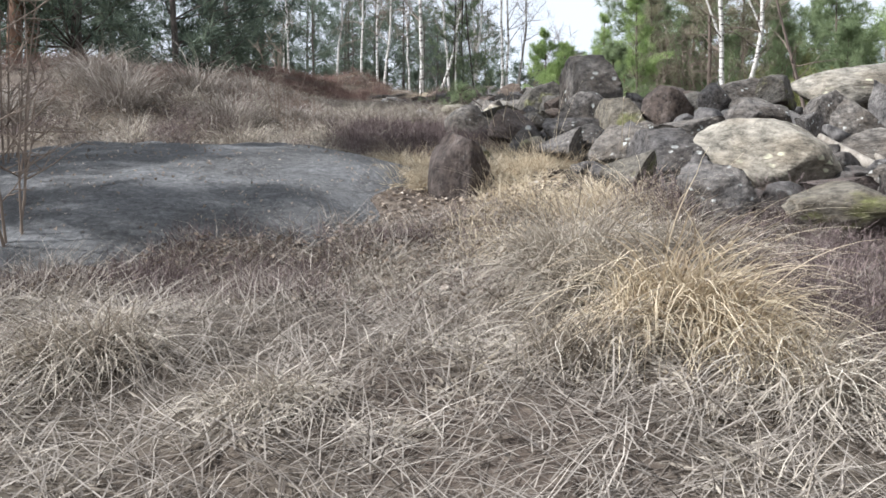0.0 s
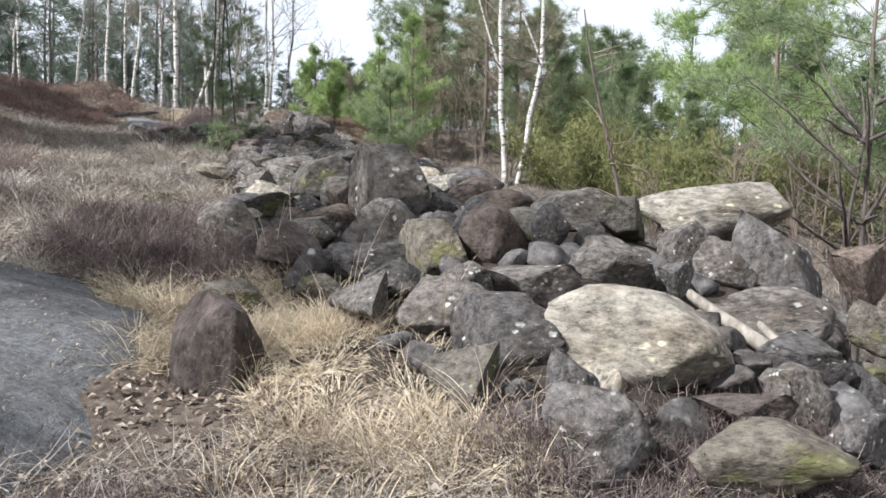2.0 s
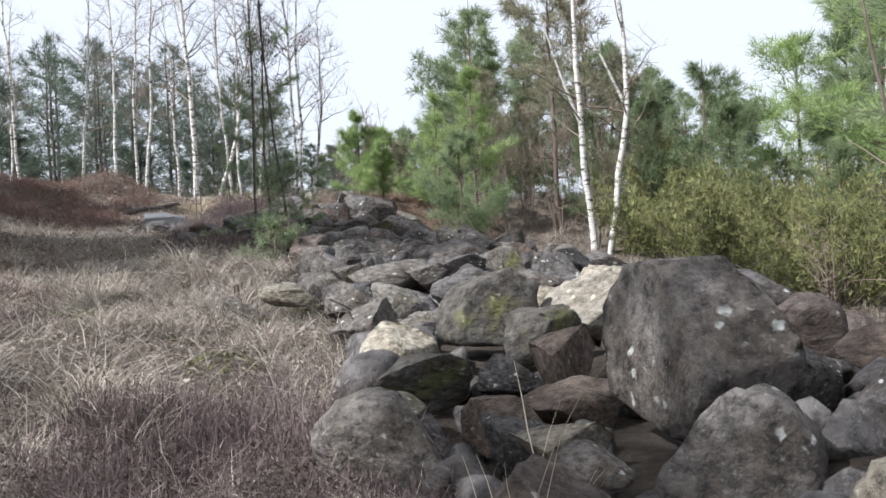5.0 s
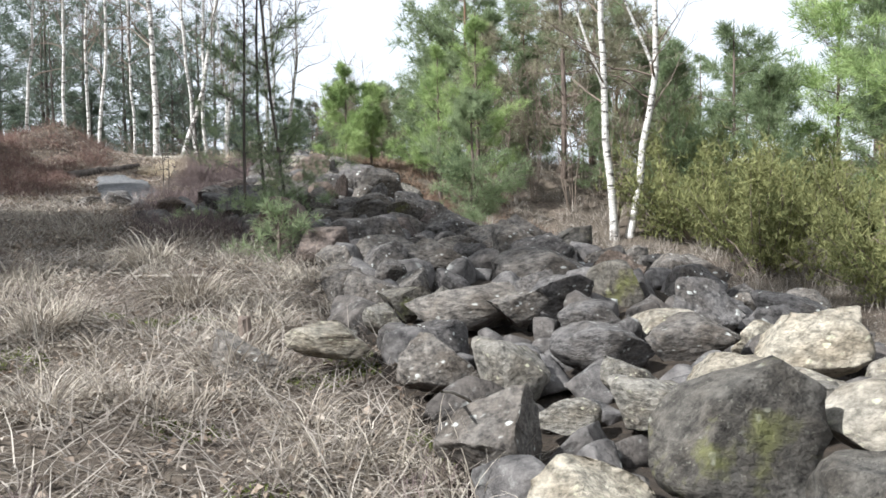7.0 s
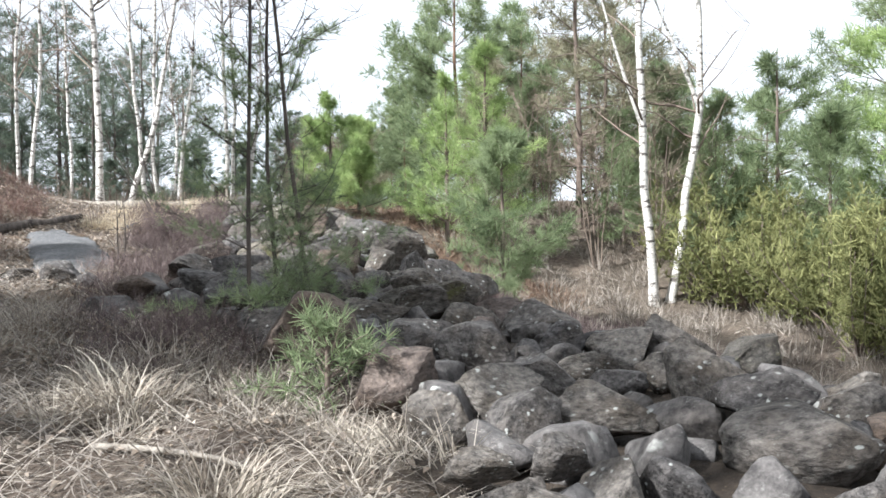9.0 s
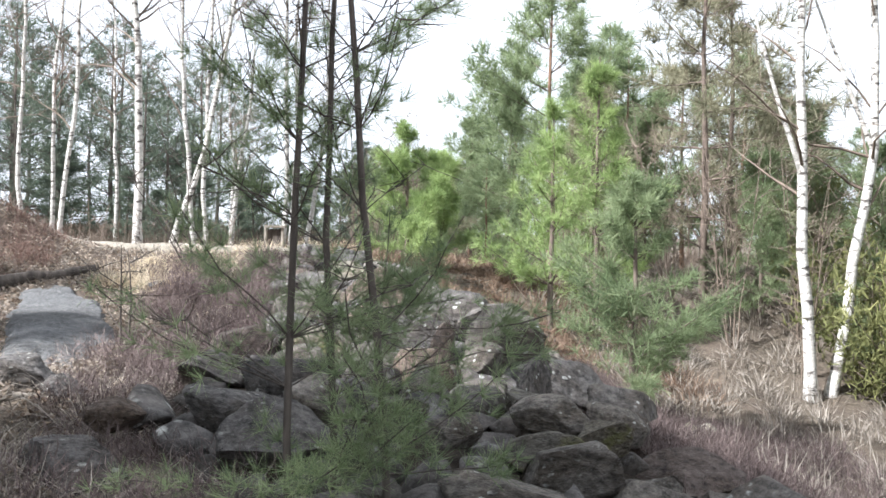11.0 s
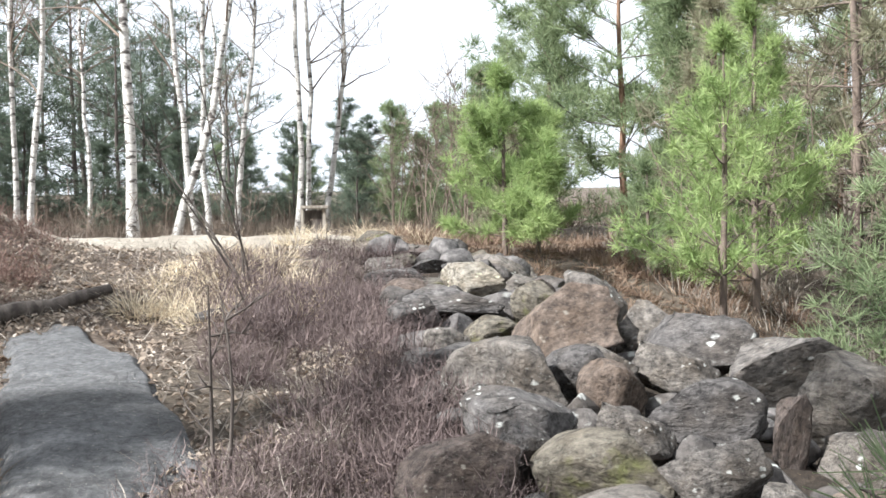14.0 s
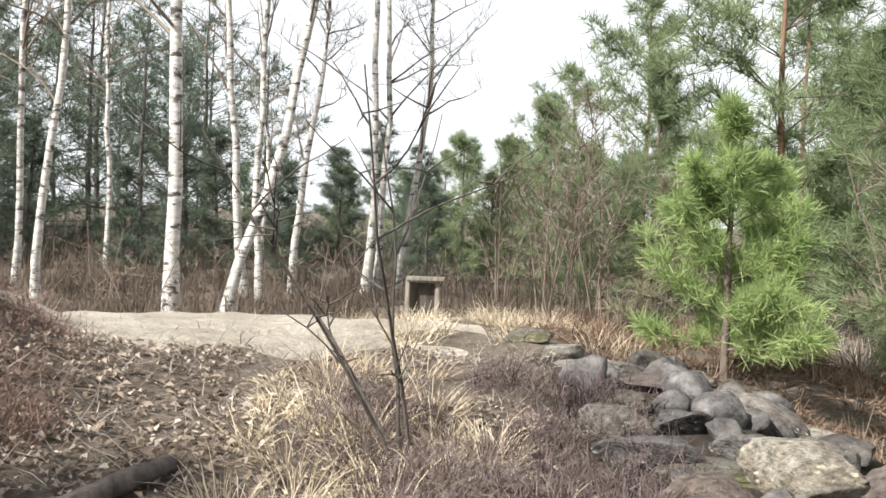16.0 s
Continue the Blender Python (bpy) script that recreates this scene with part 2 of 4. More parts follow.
def west_edge(y):
    """The stone field's west edge."""
    return np.interp(y, [5.6, 6.6, 7.5, 9, 10, 12, 14, 16, 18, 19.5, 21, 23, 25.5, 27], [1.7, 1.0, 0.75, 0.45, 0.25, 0.55, 0.45, 0.60, 0.1, -0.3, 0.35, 0.7, 1.2, 1.6])


def east_edge(y):
    return np.interp(y, [5.6, 7, 9, 11, 13.5, 15.3, 16.0, 16.7, 17.6, 18.6, 19.6, 21, 23, 24, 25.5, 27], [4.2, 5.2, 5.0, 4.7, 5.2, 5.0, 4.3, 3.0, 2.5, 2.3, 2.4, 2.8, 3.0, 3.0, 2.7, 2.2])


def in_stones(x, y, grow=0.0):
    return (y > 5.8 - grow) & (y < 26.6 + grow) & (x > west_edge(y) - grow) & (x < east_edge(y) + grow)


# ---- mesh helpers ----
def mesh_from(name, verts, faces, smooth_faces=False):
    """A mesh of same-sided faces from arrays."""
    verts, faces = np.asarray(verts, np.float32), np.asarray(faces, np.int32)
    me = bpy.data.meshes.new(name)
    n = faces.shape[1]
    me.vertices.add(len(verts))
    me.vertices.foreach_set("co", verts.ravel())
    me.loops.add(faces.size)
    me.loops.foreach_set("vertex_index", faces.ravel())
    me.polygons.add(len(faces))
    me.polygons.foreach_set("loop_start", np.arange(len(faces), dtype=np.int32) * n)
    me.polygons.foreach_set("use_smooth", np.full(len(faces), smooth_faces))
    me.update(calc_edges=True)
    return me


def solid(name, me, mat, parent=None, label="", category="", group="", kind=""):
    me.materials.clear()
    me.materials.append(mat)
    ob = new(name, me)
    ob.parent = parent
    return tagged(ob, label, category, group, kind)


def thing(name, x, y, z, label, category, group="", turn=0.0):
    ob = new(name)
    ob.empty_display_size = 0.2
    ob.matrix_basis = pose(x, y, z, 0, 0, turn)
    return tagged(ob, label, category, group)


class Tubes:
    """Tapered round limbs gathered into one mesh."""

    def __init__(self, sides=5):
        self.v, self.f, self.sides, self.n = [], [], sides, 0

    def add(self, pts, radii):
        pts = np.asarray(pts, float)
        k, s = len(pts), self.sides
        d = np.gradient(pts, axis=0)
        d /= np.linalg.norm(d, axis=1)[:, None] + 1e-9
        ref = np.array([0.0, 0.0, 1.0]) if abs(d[0, 2]) < 0.8 else np.array([1.0, 0.0, 0.0])
        a = np.cross(d, ref)
        a /= np.linalg.norm(a, axis=1)[:, None] + 1e-9
        b = np.cross(d, a)
        ang = np.arange(s) * 2 * np.pi / s
        ring = pts[:, None] + (a[:, None] * np.cos(ang)[None, :, None] + b[:, None] * np.sin(ang)[None, :, None]) * np.asarray(radii)[:, None, None]
        self.v.append(ring.reshape(-1, 3))
        i = np.arange(k - 1)[:, None] * s + self.n
        j = np.arange(s)[None]
        q = np.stack([i + j, i + (j + 1) % s, i + s + (j + 1) % s, i + s + j], -1)
        self.f.append(q.reshape(-1, 4))
        self.n += k * s

    def mesh(self, name):
        return mesh_from(name, np.concatenate(self.v), np.concatenate(self.f), True)


def strips(rng, roots, az, length, width, lean, droop, steps=4, wander=0.25):
    """Bent blades: they start at an angle off the vertical (lean) and bend over (droop), in radians."""
    n = len(roots)
    length, width, lean, droop = (np.broadcast_to(np.asarray(v, float), n) for v in (length, width, lean, droop))
    pos = np.array(roots, float)
    turn = az + rng.normal(0, wander, n)
    side_a = az + np.pi / 2 + rng.uniform(-0.9, 0.9, n)
    side = np.stack([np.cos(side_a), np.sin(side_a), rng.uniform(-0.3, 0.3, n)], 1)
    out = []
    for k in range(steps + 1):
        s = k / steps
        w = (width * (1 - 0.85 * s ** 1.5) / 2)[:, None]
        out.append(pos - side * w)
        out.append(pos + side * w)
        a = lean + droop * s
        turn = turn + rng.normal(0, wander * 0.5, n)
        pos = pos + (length / steps)[:, None] * np.stack([np.cos(turn) * np.sin(a), np.sin(turn) * np.sin(a), np.cos(a)], 1)
    v = np.stack(out, 1).reshape(-1, 3)
    base = np.arange(n)[:, None] * (2 * steps + 2) + 2 * np.arange(steps)[None]
    f = np.stack([base, base + 1, base + 3, base + 2], -1).reshape(-1, 4)
    return v, f


# ---- ground ----
def spaced(inner, outer, lo, hi, step):
    core = np.arange(lo, hi, step)
    far = []
    d = step
    while d < outer:
        d *= 1.22
        far.append(d)
    far = np.array(far)
    return np.concatenate([(lo - far)[::-1], core, core[-1] + far])


gx, gy = spaced(0, 900, -9, 12, 0.14), spaced(0, 900, -4, 36, 0.14)
X, Y = np.meshgrid(gx, gy)
Z = ground(X, Y)
nx, ny = len(gx), len(gy)
quad = (np.arange(ny - 1)[:, None] * nx + np.arange(nx - 1)[None]).ravel()
solid("ground", mesh_from("ground", np.stack([X, Y, Z], -1).reshape(-1, 3), np.stack([quad, quad + 1, quad + nx + 1, quad + nx], 1), True), GROUND,
      label="brown hillside of litter and soil", category="ground", kind="structure")


def patch(name, cx, cy, rx, ry, turn, lift, mat, label, category, seed, power=2.6, res=70, kind=""):
    """A low dome of bare rock or gravel that comes up out of the ground, its rim sunk."""
    u = np.linspace(-1.15, 1.15, res)
    U, V = np.meshgrid(u, u)
    wob = 1 + 0.10 * np.sin(3 * np.arctan2(V, U) + seed) + 0.06 * np.sin(7 * np.arctan2(V, U) + 2 * seed) + 0.03 * np.sin(17 * np.arctan2(V, U))
    r = (np.abs(U) ** power + np.abs(V) ** power) ** (1 / power) / wob
    c, s = math.cos(radians(turn)), math.sin(radians(turn))
    px_, py_ = cx + c * U * rx - s * V * ry, cy + s * U * rx + c * V * ry
    z = height(px_, py_) + 0.05 + 0.35 * rough(px_, py_) + lift * (1 - np.clip(r, 0, 1.3) ** 3) - 0.25 * np.clip(r - 0.93, 0, 1)
    z += 0.012 * np.sin(9 * px_ + 4 * py_ + seed) * np.sin(7 * py_ - 3 * px_)
    q = (np.arange(res - 1)[:, None] * res + np.arange(res - 1)[None]).ravel()
    return solid(name, mesh_from(name, np.stack([px_, py_, z], -1).reshape(-1, 3), np.stack([q, q + 1, q + res + 1, q + res], 1), True), mat,
                 label=label, category=category, kind=kind)


patch("bedrock_slab", -2.05, 7.35, 1.62, 1.85, 14, 0.15, SLAB, "broad smooth grey bedrock slab sunk in dry grass", "rock slab", 1.0)
patch("bedrock_slab", -1.04, 22.55, 0.34, 1.4, 6, 0.03, SLAB, "narrow smooth grey bedrock slab beside leaf litter", "rock slab", 2.4)
patch("gravel_road", -4.7, 27.85, 5.4, 0.78, 0, 0.02, GRAVEL, "pale beige gravel track across the hilltop", "road", 0.6, 8, 120, "structure")


# ---- boulders ----
def boulder_mesh(seed, detail=4):
    rng = random.Random(seed)
    bm = bmesh.new()
    bmesh.ops.create_icosphere(bm, subdivisions=detail, radius=0.5)
    off = Vector((rng.uniform(-50, 50), rng.uniform(-50, 50), rng.uniform(-50, 50)))
    cuts = [(Vector((rng.gauss(0, 1), rng.gauss(0, 1), rng.gauss(0, 0.9))).normalized(), rng.uniform(0.19, 0.40)) for _ in range(rng.randint(9, 15))]
    for v in bm.verts:
        p = v.co.copy()
        for nrm, d in cuts:
            over = p.dot(nrm) - d
            if over > 0:
                p -= nrm * over * 0.99
        q = p * 1.7 + off
        p *= 1 + 0.08 * noise.noise(q) + 0.07 * noise.noise(q * 2.6) - 0.07 * abs(noise.noise(q * 3.9)) + 0.040 * noise.noise(q * 7) + 0.022 * noise.noise(q * 15)
        v.co = p
    lo = [min(v.co[i] for v in bm.verts) for i in range(3)]
    hi = [max(v.co[i] for v in bm.verts) for i in range(3)]
    for v in bm.verts:
        v.co = Vector(((v.co[i] - (lo[i] + hi[i]) / 2) / (hi[i] - lo[i]) for i in range(3)))
    me = bpy.data.meshes.new("boulder")
    bm.to_mesh(me)
    bm.free()
    me.polygons.foreach_set("use_smooth", np.full(len(me.polygons), True))
    return me


STONE = {}
for k in range(18):
    for mat in (GRANITE, GRANITE_PINK, GRANITE_PALE_LIT, GRANITE_MOSS):
        STONE[k, mat.name] = None


def stone_mesh(k, mat):
    if STONE[k, mat.name] is None:
        me = boulder_mesh(100 + k)
        me.materials.append(mat)
        STONE[k, mat.name] = me
    return STONE[k, mat.name]


BOULDER_LABEL = {"granite": "rounded grey granite boulder with pale lichen spots", "granite_reddish": "rounded reddish-brown granite boulder in the heap",
                 "granite_pale_lit": "pale granite boulder with rough crust, its colour partly sunlight", "granite_mossy": "weathered granite boulder with patches of moss"}
placed = []


def boulder(x, y, z, wide, deep, tall, turn, k, mat=None, tilt=0.0, roll=0.0):
    """A boulder by its middle, its size and its turn about z."""
    if mat is None:
        mat = (GRANITE, GRANITE, GRANITE_PINK, GRANITE, GRANITE_MOSS, GRANITE_PALE_LIT)[(k * 5 + int(x * 10)) % 6]
        if mat is GRANITE_PALE_LIT and y < 22 and not 11 < y < 14:
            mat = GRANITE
        # paler over the sunlit strip: lichen crust plus sunlight put into the colour
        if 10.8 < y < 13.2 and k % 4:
            mat = GRANITE_PALE_LIT
    if y > 24.3:
        z, tall = z - 0.10, tall * 0.7
    z = min(z, float(ground(x, y)) + 0.55 * tall + 0.08) if y > 11 else z
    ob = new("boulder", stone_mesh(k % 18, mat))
    ob.matrix_basis = pose(x, y, z, tilt, roll, turn) @ Matrix.Diagonal((wide, deep, tall, 1))
    placed.append((x, y, max(wide, deep) / 2))
    size = "large " if wide > 0.75 else "small " if wide < 0.33 else ""
    return tagged(ob, size + BOULDER_LABEL[mat.name], "boulder", "boulders of the stone field")


boulder(3.36, 8.30, 2.08, 1.10, 0.75, 0.42, -14, 3, GRANITE_PALE_LIT)
boulder(0.15, 7.04, 1.30, 0.50, 0.46, 0.80, 10, 16, GRANITE_PINK)
boulder(0.24, 7.98, 1.52, 0.44, 0.30, 0.26, -10, 6, GRANITE_MOSS)
boulder(1.86, 6.50, 1.25, 0.36, 0.32, 0.42, 20, 5, GRANITE_PALE_LIT)
boulder(2.14, 6.66, 1.50, 1.00, 0.60, 0.56, -14, 14, GRANITE_PALE_LIT, 4, 12)
boulder(1.66, 6.24, 1.40, 0.28, 0.20, 0.33, -14, 17)
boulder(1.50, 6.78, 1.49, 0.57, 0.41, 0.47, -14, 4)
boulder(1.27, 7.22, 1.57, 0.55, 0.34, 0.39, -14, 11)
boulder(1.81, 7.31, 1.68, 0.52, 0.33, 0.29, -14, 15)
boulder(2.30, 7.41, 1.78, 0.56, 0.35, 0.38, -14, 2)
boulder(2.94, 7.80, 1.88, 0.34, 0.25, 0.33, -14, 0)
boulder(2.61, 7.22, 1.73, 0.20, 0.14, 0.26, -14, 15)
boulder(3.10, 7.61, 1.77, 0.41, 0.29, 0.39, -14, 8)
boulder(3.54, 7.70, 1.80, 0.60, 0.43, 0.65, -14, 17)
boulder(3.07, 7.13, 1.56, 0.84, 0.53, 0.35, -14, 7)
boulder(3.08, 6.68, 1.39, 0.54, 0.34, 0.31, -14, 6)
boulder(4.10, 7.63, 1.71, 0.40, 0.29, 0.47, -14, 15)
boulder(3.98, 7.23, 1.46, 0.45, 0.32, 0.36, -14, 17)
boulder(3.47, 6.59, 1.18, 0.36, 0.26, 0.46, -14, 17)
boulder(2.34, 5.95, 1.30, 0.45, 0.28, 0.23, -14, 15)
boulder(2.24, 5.62, 1.22, 0.69, 0.43, 0.34, -14, 12)
boulder(1.33, 9.21, 2.14, 0.62, 0.45, 0.65, -14, 4)
boulder(1.21, 8.78, 1.83, 0.53, 0.38, 0.54, -14, 7)
boulder(1.40, 8.05, 1.78, 0.44, 0.32, 0.45, -14, 4)
boulder(1.81, 8.11, 1.88, 0.45, 0.33, 0.46, -14, 16)
boulder(2.14, 8.03, 1.95, 0.27, 0.20, 0.34, -14, 12)
boulder(2.51, 8.63, 2.05, 0.60, 0.37, 0.32, -14, 0)
boulder(1.75, 9.25, 1.98, 0.30, 0.22, 0.29, -14, 2)
boulder(3.55, 15.73, 2.07, 0.67, 0.42, 0.35, -14, 5)
boulder(0.56, 10.30, 1.93, 0.47, 0.30, 0.27, -13, 1)
boulder(0.25, 9.62, 1.83, 0.49, 0.35, 0.41, -13, 9)
boulder(1.08, 11.08, 2.16, 0.55, 0.40, 0.42, -13, 0)
boulder(0.90, 10.10, 1.95, 0.29, 0.21, 0.21, -13, 8)
boulder(1.13, 10.08, 1.95, 0.28, 0.20, 0.43, -13, 15)
boulder(0.78, 8.92, 1.81, 0.31, 0.23, 0.25, -13, 12)
boulder(0.71, 9.32, 1.85, 0.29, 0.21, 0.21, -13, 13)
boulder(2.43, 10.84, 2.12, 0.52, 0.32, 0.36, -13, 12)
boulder(2.29, 9.46, 2.03, 0.52, 0.33, 0.25, -13, 14)
boulder(2.21, 12.31, 2.11, 0.54, 0.34, 0.36, -13, 11)
boulder(1.02, 13.67, 2.20, 0.67, 0.42, 0.28, -13, 3)
boulder(1.61, 13.81, 2.22, 0.42, 0.26, 0.27, -13, 1)
boulder(0.69, 9.49, 1.87, 0.31, 0.20, 0.22, -13, 4)
boulder(0.79, 9.14, 1.83, 0.33, 0.24, 0.24, -13, 15)
boulder(0.19, 13.13, 2.16, 0.40, 0.25, 0.18, -17, 6)
boulder(0.57, 12.57, 2.11, 0.36, 0.26, 0.29, -17, 8)
boulder(0.84, 12.42, 2.10, 0.33, 0.24, 0.29, -17, 13)
boulder(1.55, 13.21, 2.18, 0.34, 0.22, 0.18, -17, 9)
boulder(3.27, 13.97, 2.01, 0.54, 0.34, 0.31, -17, 13)
boulder(1.34, 12.60, 2.13, 0.48, 0.30, 0.24, -17, 16)
boulder(1.81, 12.66, 2.13, 0.45, 0.28, 0.27, -17, 12)
boulder(1.61, 11.98, 2.09, 0.39, 0.25, 0.23, -17, 11)
boulder(1.26, 12.17, 2.10, 0.24, 0.15, 0.16, -17, 17)
boulder(1.20, 11.83, 2.07, 0.36, 0.23, 0.20, -17, 13)
boulder(0.89, 11.93, 2.08, 0.26, 0.16, 0.13, -17, 7)
boulder(1.19, 16.51, 2.42, 0.44, 0.32, 0.36, -17, 10)
boulder(0.93, 15.28, 2.33, 0.33, 0.24, 0.28, -17, 0)
boulder(1.32, 15.32, 2.33, 0.49, 0.31, 0.28, -17, 8)
boulder(1.84, 14.66, 2.27, 0.66, 0.41, 0.34, -17, 5)
boulder(2.04, 13.98, 2.22, 0.35, 0.25, 0.36, -17, 10)
boulder(0.65, 14.15, 2.24, 0.42, 0.26, 0.28, -17, 17)
boulder(0.48, 14.36, 2.26, 0.28, 0.20, 0.23, -17, 3)
boulder(0.52, 13.45, 2.19, 0.21, 0.15, 0.17, -17, 6)
boulder(2.00, 22.55, 2.91, 0.47, 0.34, 0.41, -17, 8)
boulder(1.20, 21.85, 2.86, 0.41, 0.29, 0.30, -17, 9)
boulder(1.56, 14.04, 2.23, 0.28, 0.20, 0.25, -19, 3)
boulder(0.54, 14.75, 2.30, 0.28, 0.17, 0.14, -19, 2)
boulder(1.23, 13.50, 2.20, 0.39, 0.24, 0.20, -19, 15)
boulder(0.71, 13.82, 2.22, 0.30, 0.19, 0.21, -19, 15)
boulder(0.87, 14.80, 2.30, 0.23, 0.17, 0.18, -19, 2)
boulder(2.01, 22.15, 2.88, 0.67, 0.42, 0.41, -13, 11)
boulder(2.15, 21.15, 2.79, 0.63, 0.39, 0.45, -13, 2)
boulder(0.86, 19.77, 2.68, 0.32, 0.23, 0.31, -13, 13)
boulder(1.21, 19.86, 2.69, 0.37, 0.27, 0.32, -13, 4)
boulder(1.81, 19.66, 2.68, 0.21, 0.15, 0.34, -13, 0)
boulder(1.62, 18.91, 2.63, 0.42, 0.26, 0.21, -13, 9)
boulder(2.03, 19.01, 2.63, 0.33, 0.24, 0.25, -13, 13)
boulder(0.10, 19.19, 2.64, 0.51, 0.32, 0.24, -13, 13)
boulder(1.04, 18.70, 2.61, 0.31, 0.20, 0.18, -13, 3)
boulder(1.78, 18.65, 2.60, 0.31, 0.19, 0.20, -13, 1)
boulder(0.83, 18.98, 2.63, 0.36, 0.22, 0.21, -13, 1)
boulder(-0.45, 19.13, 2.64, 0.30, 0.18, 0.17, -13, 12)
boulder(0.79, 21.77, 2.83, 0.58, 0.42, 0.51, -18, 10)
boulder(1.77, 21.93, 2.86, 0.44, 0.28, 0.26, -18, 17)
boulder(1.40, 22.02, 2.88, 0.34, 0.21, 0.20, -18, 8)
boulder(1.22, 21.57, 2.83, 0.32, 0.23, 0.30, -18, 16)
boulder(1.47, 21.23, 2.80, 0.51, 0.32, 0.29, -18, 7)
boulder(2.25, 21.81, 2.84, 0.62, 0.39, 0.40, -18, 1)
boulder(0.73, 20.73, 2.76, 0.49, 0.31, 0.29, -18, 9)
boulder(0.24, 20.84, 2.77, 0.44, 0.27, 0.27, -18, 0)
boulder(0.53, 20.94, 2.78, 0.25, 0.18, 0.25, -18, 2)
boulder(1.07, 20.56, 2.75, 0.40, 0.25, 0.25, -18, 3)
boulder(1.06, 21.07, 2.79, 0.32, 0.20, 0.22, -18, 17)
boulder(1.59, 20.84, 2.77, 0.17, 0.12, 0.34, -18, 1)
boulder(1.66, 23.37, 3.00, 0.38, 0.27, 0.34, -18, 6)
boulder(2.08, 23.44, 3.00, 0.41, 0.30, 0.43, -18, 13)
boulder(1.32, 24.49, 3.15, 0.56, 0.35, 0.19, -18, 9)
boulder(1.18, 23.66, 3.03, 0.67, 0.42, 0.23, -18, 8)
boulder(1.10, 24.99, 3.24, 0.35, 0.26, 0.28, -18, 4)
boulder(1.44, 25.02, 3.23, 0.32, 0.23, 0.26, -18, 1)
boulder(1.11, 24.65, 3.18, 0.54, 0.34, 0.29, -18, 10)
boulder(1.60, 24.68, 3.17, 0.34, 0.24, 0.28, -18, 10)
boulder(1.56, 27.14, 3.39, 0.36, 0.22, 0.23, -18, 11)
boulder(1.52, 24.21, 3.10, 0.46, 0.29, 0.27, -18, 4)

# the rest of the stone field, packed loosely between those above
rng = random.Random(11)
small_stones = []
for tries in range(15000):
    x, y = rng.uniform(-0.5, 5.2), rng.uniform(5.7, 27)
    if not in_stones(np.float64(x), np.float64(y)):
        continue
    r = rng.choice((0.17, 0.19, 0.22, 0.26)) if tries < 5000 else rng.choice((0.09, 0.12, 0.15))
    if r > 0.16 and len(placed) > 290:
        continue
    pack = 0.90 if r > 0.16 else 0.72
    if any((x - a) ** 2 + (y - b) ** 2 < (pack * (r + c)) ** 2 for a, b, c in placed) or (r < 0.16 and any((x - a) ** 2 + (y - b) ** 2 < (0.8 * (r + c)) ** 2 for a, b, c in small_stones)):
        continue
    if r < 0.16:
        small_stones.append((x, y, r))
        continue
    t = r * rng.uniform(1.1, 1.8)
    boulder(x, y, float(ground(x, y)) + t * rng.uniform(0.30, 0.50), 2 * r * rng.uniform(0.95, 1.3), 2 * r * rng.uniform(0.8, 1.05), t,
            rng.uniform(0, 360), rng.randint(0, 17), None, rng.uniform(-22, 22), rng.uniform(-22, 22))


def rubble(name, spots, mat, label):
    """Small stones between the boulders, as one body of stuff."""
    rng = np.random.default_rng(4)
    shapes = []
    for k in range(8):
        me = boulder_mesh(300 + k, 3)
        shapes.append((np.array([v.co for v in me.vertices]), np.array([p.vertices[:] for p in me.polygons])))
        bpy.data.meshes.remove(me)
    vs, fs, n = [], [], 0
    for k, (x, y, r) in enumerate(spots):
        ball, tris = shapes[k % 8]
        a, b = rng.uniform(0, 6.28), rng.uniform(-0.5, 0.5)
        w = ball * np.array([r * 2.4, r * 2.0, r * rng.uniform(1.3, 2.0)])
        w = np.stack([w[:, 0] * math.cos(b) - w[:, 2] * math.sin(b), w[:, 1], w[:, 0] * math.sin(b) + w[:, 2] * math.cos(b)], 1)
        w = np.stack([w[:, 0] * math.cos(a) - w[:, 1] * math.sin(a) + x, w[:, 0] * math.sin(a) + w[:, 1] * math.cos(a) + y, w[:, 2] + float(ground(x, y)) + r * 0.55], 1)
        vs.append(w)
        fs.append(tris + n)
        n += len(ball)
    return solid(name, mesh_from(name, np.concatenate(vs), np.concatenate(fs), True), mat, label=label, category="stones", kind="stuff")


rubble("small_stones", small_stones, GRANITE, "small grey stones filling gaps between boulders")
# dark soil under the stones, with the shade of the gaps in its colour
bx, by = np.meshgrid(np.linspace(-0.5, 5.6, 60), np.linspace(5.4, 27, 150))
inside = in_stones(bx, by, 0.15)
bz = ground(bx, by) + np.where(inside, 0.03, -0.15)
q = (np.arange(149)[:, None] * 60 + np.arange(59)[None]).ravel()
solid("soil", mesh_from("soil", np.stack([bx, by, bz], -1).reshape(-1, 3), np.stack([q, q + 1, q + 61, q + 60], 1), True), SHADED_SOIL,
      label="dark soil and litter under the boulders, gap shade in its colour", category="soil", kind="structure")
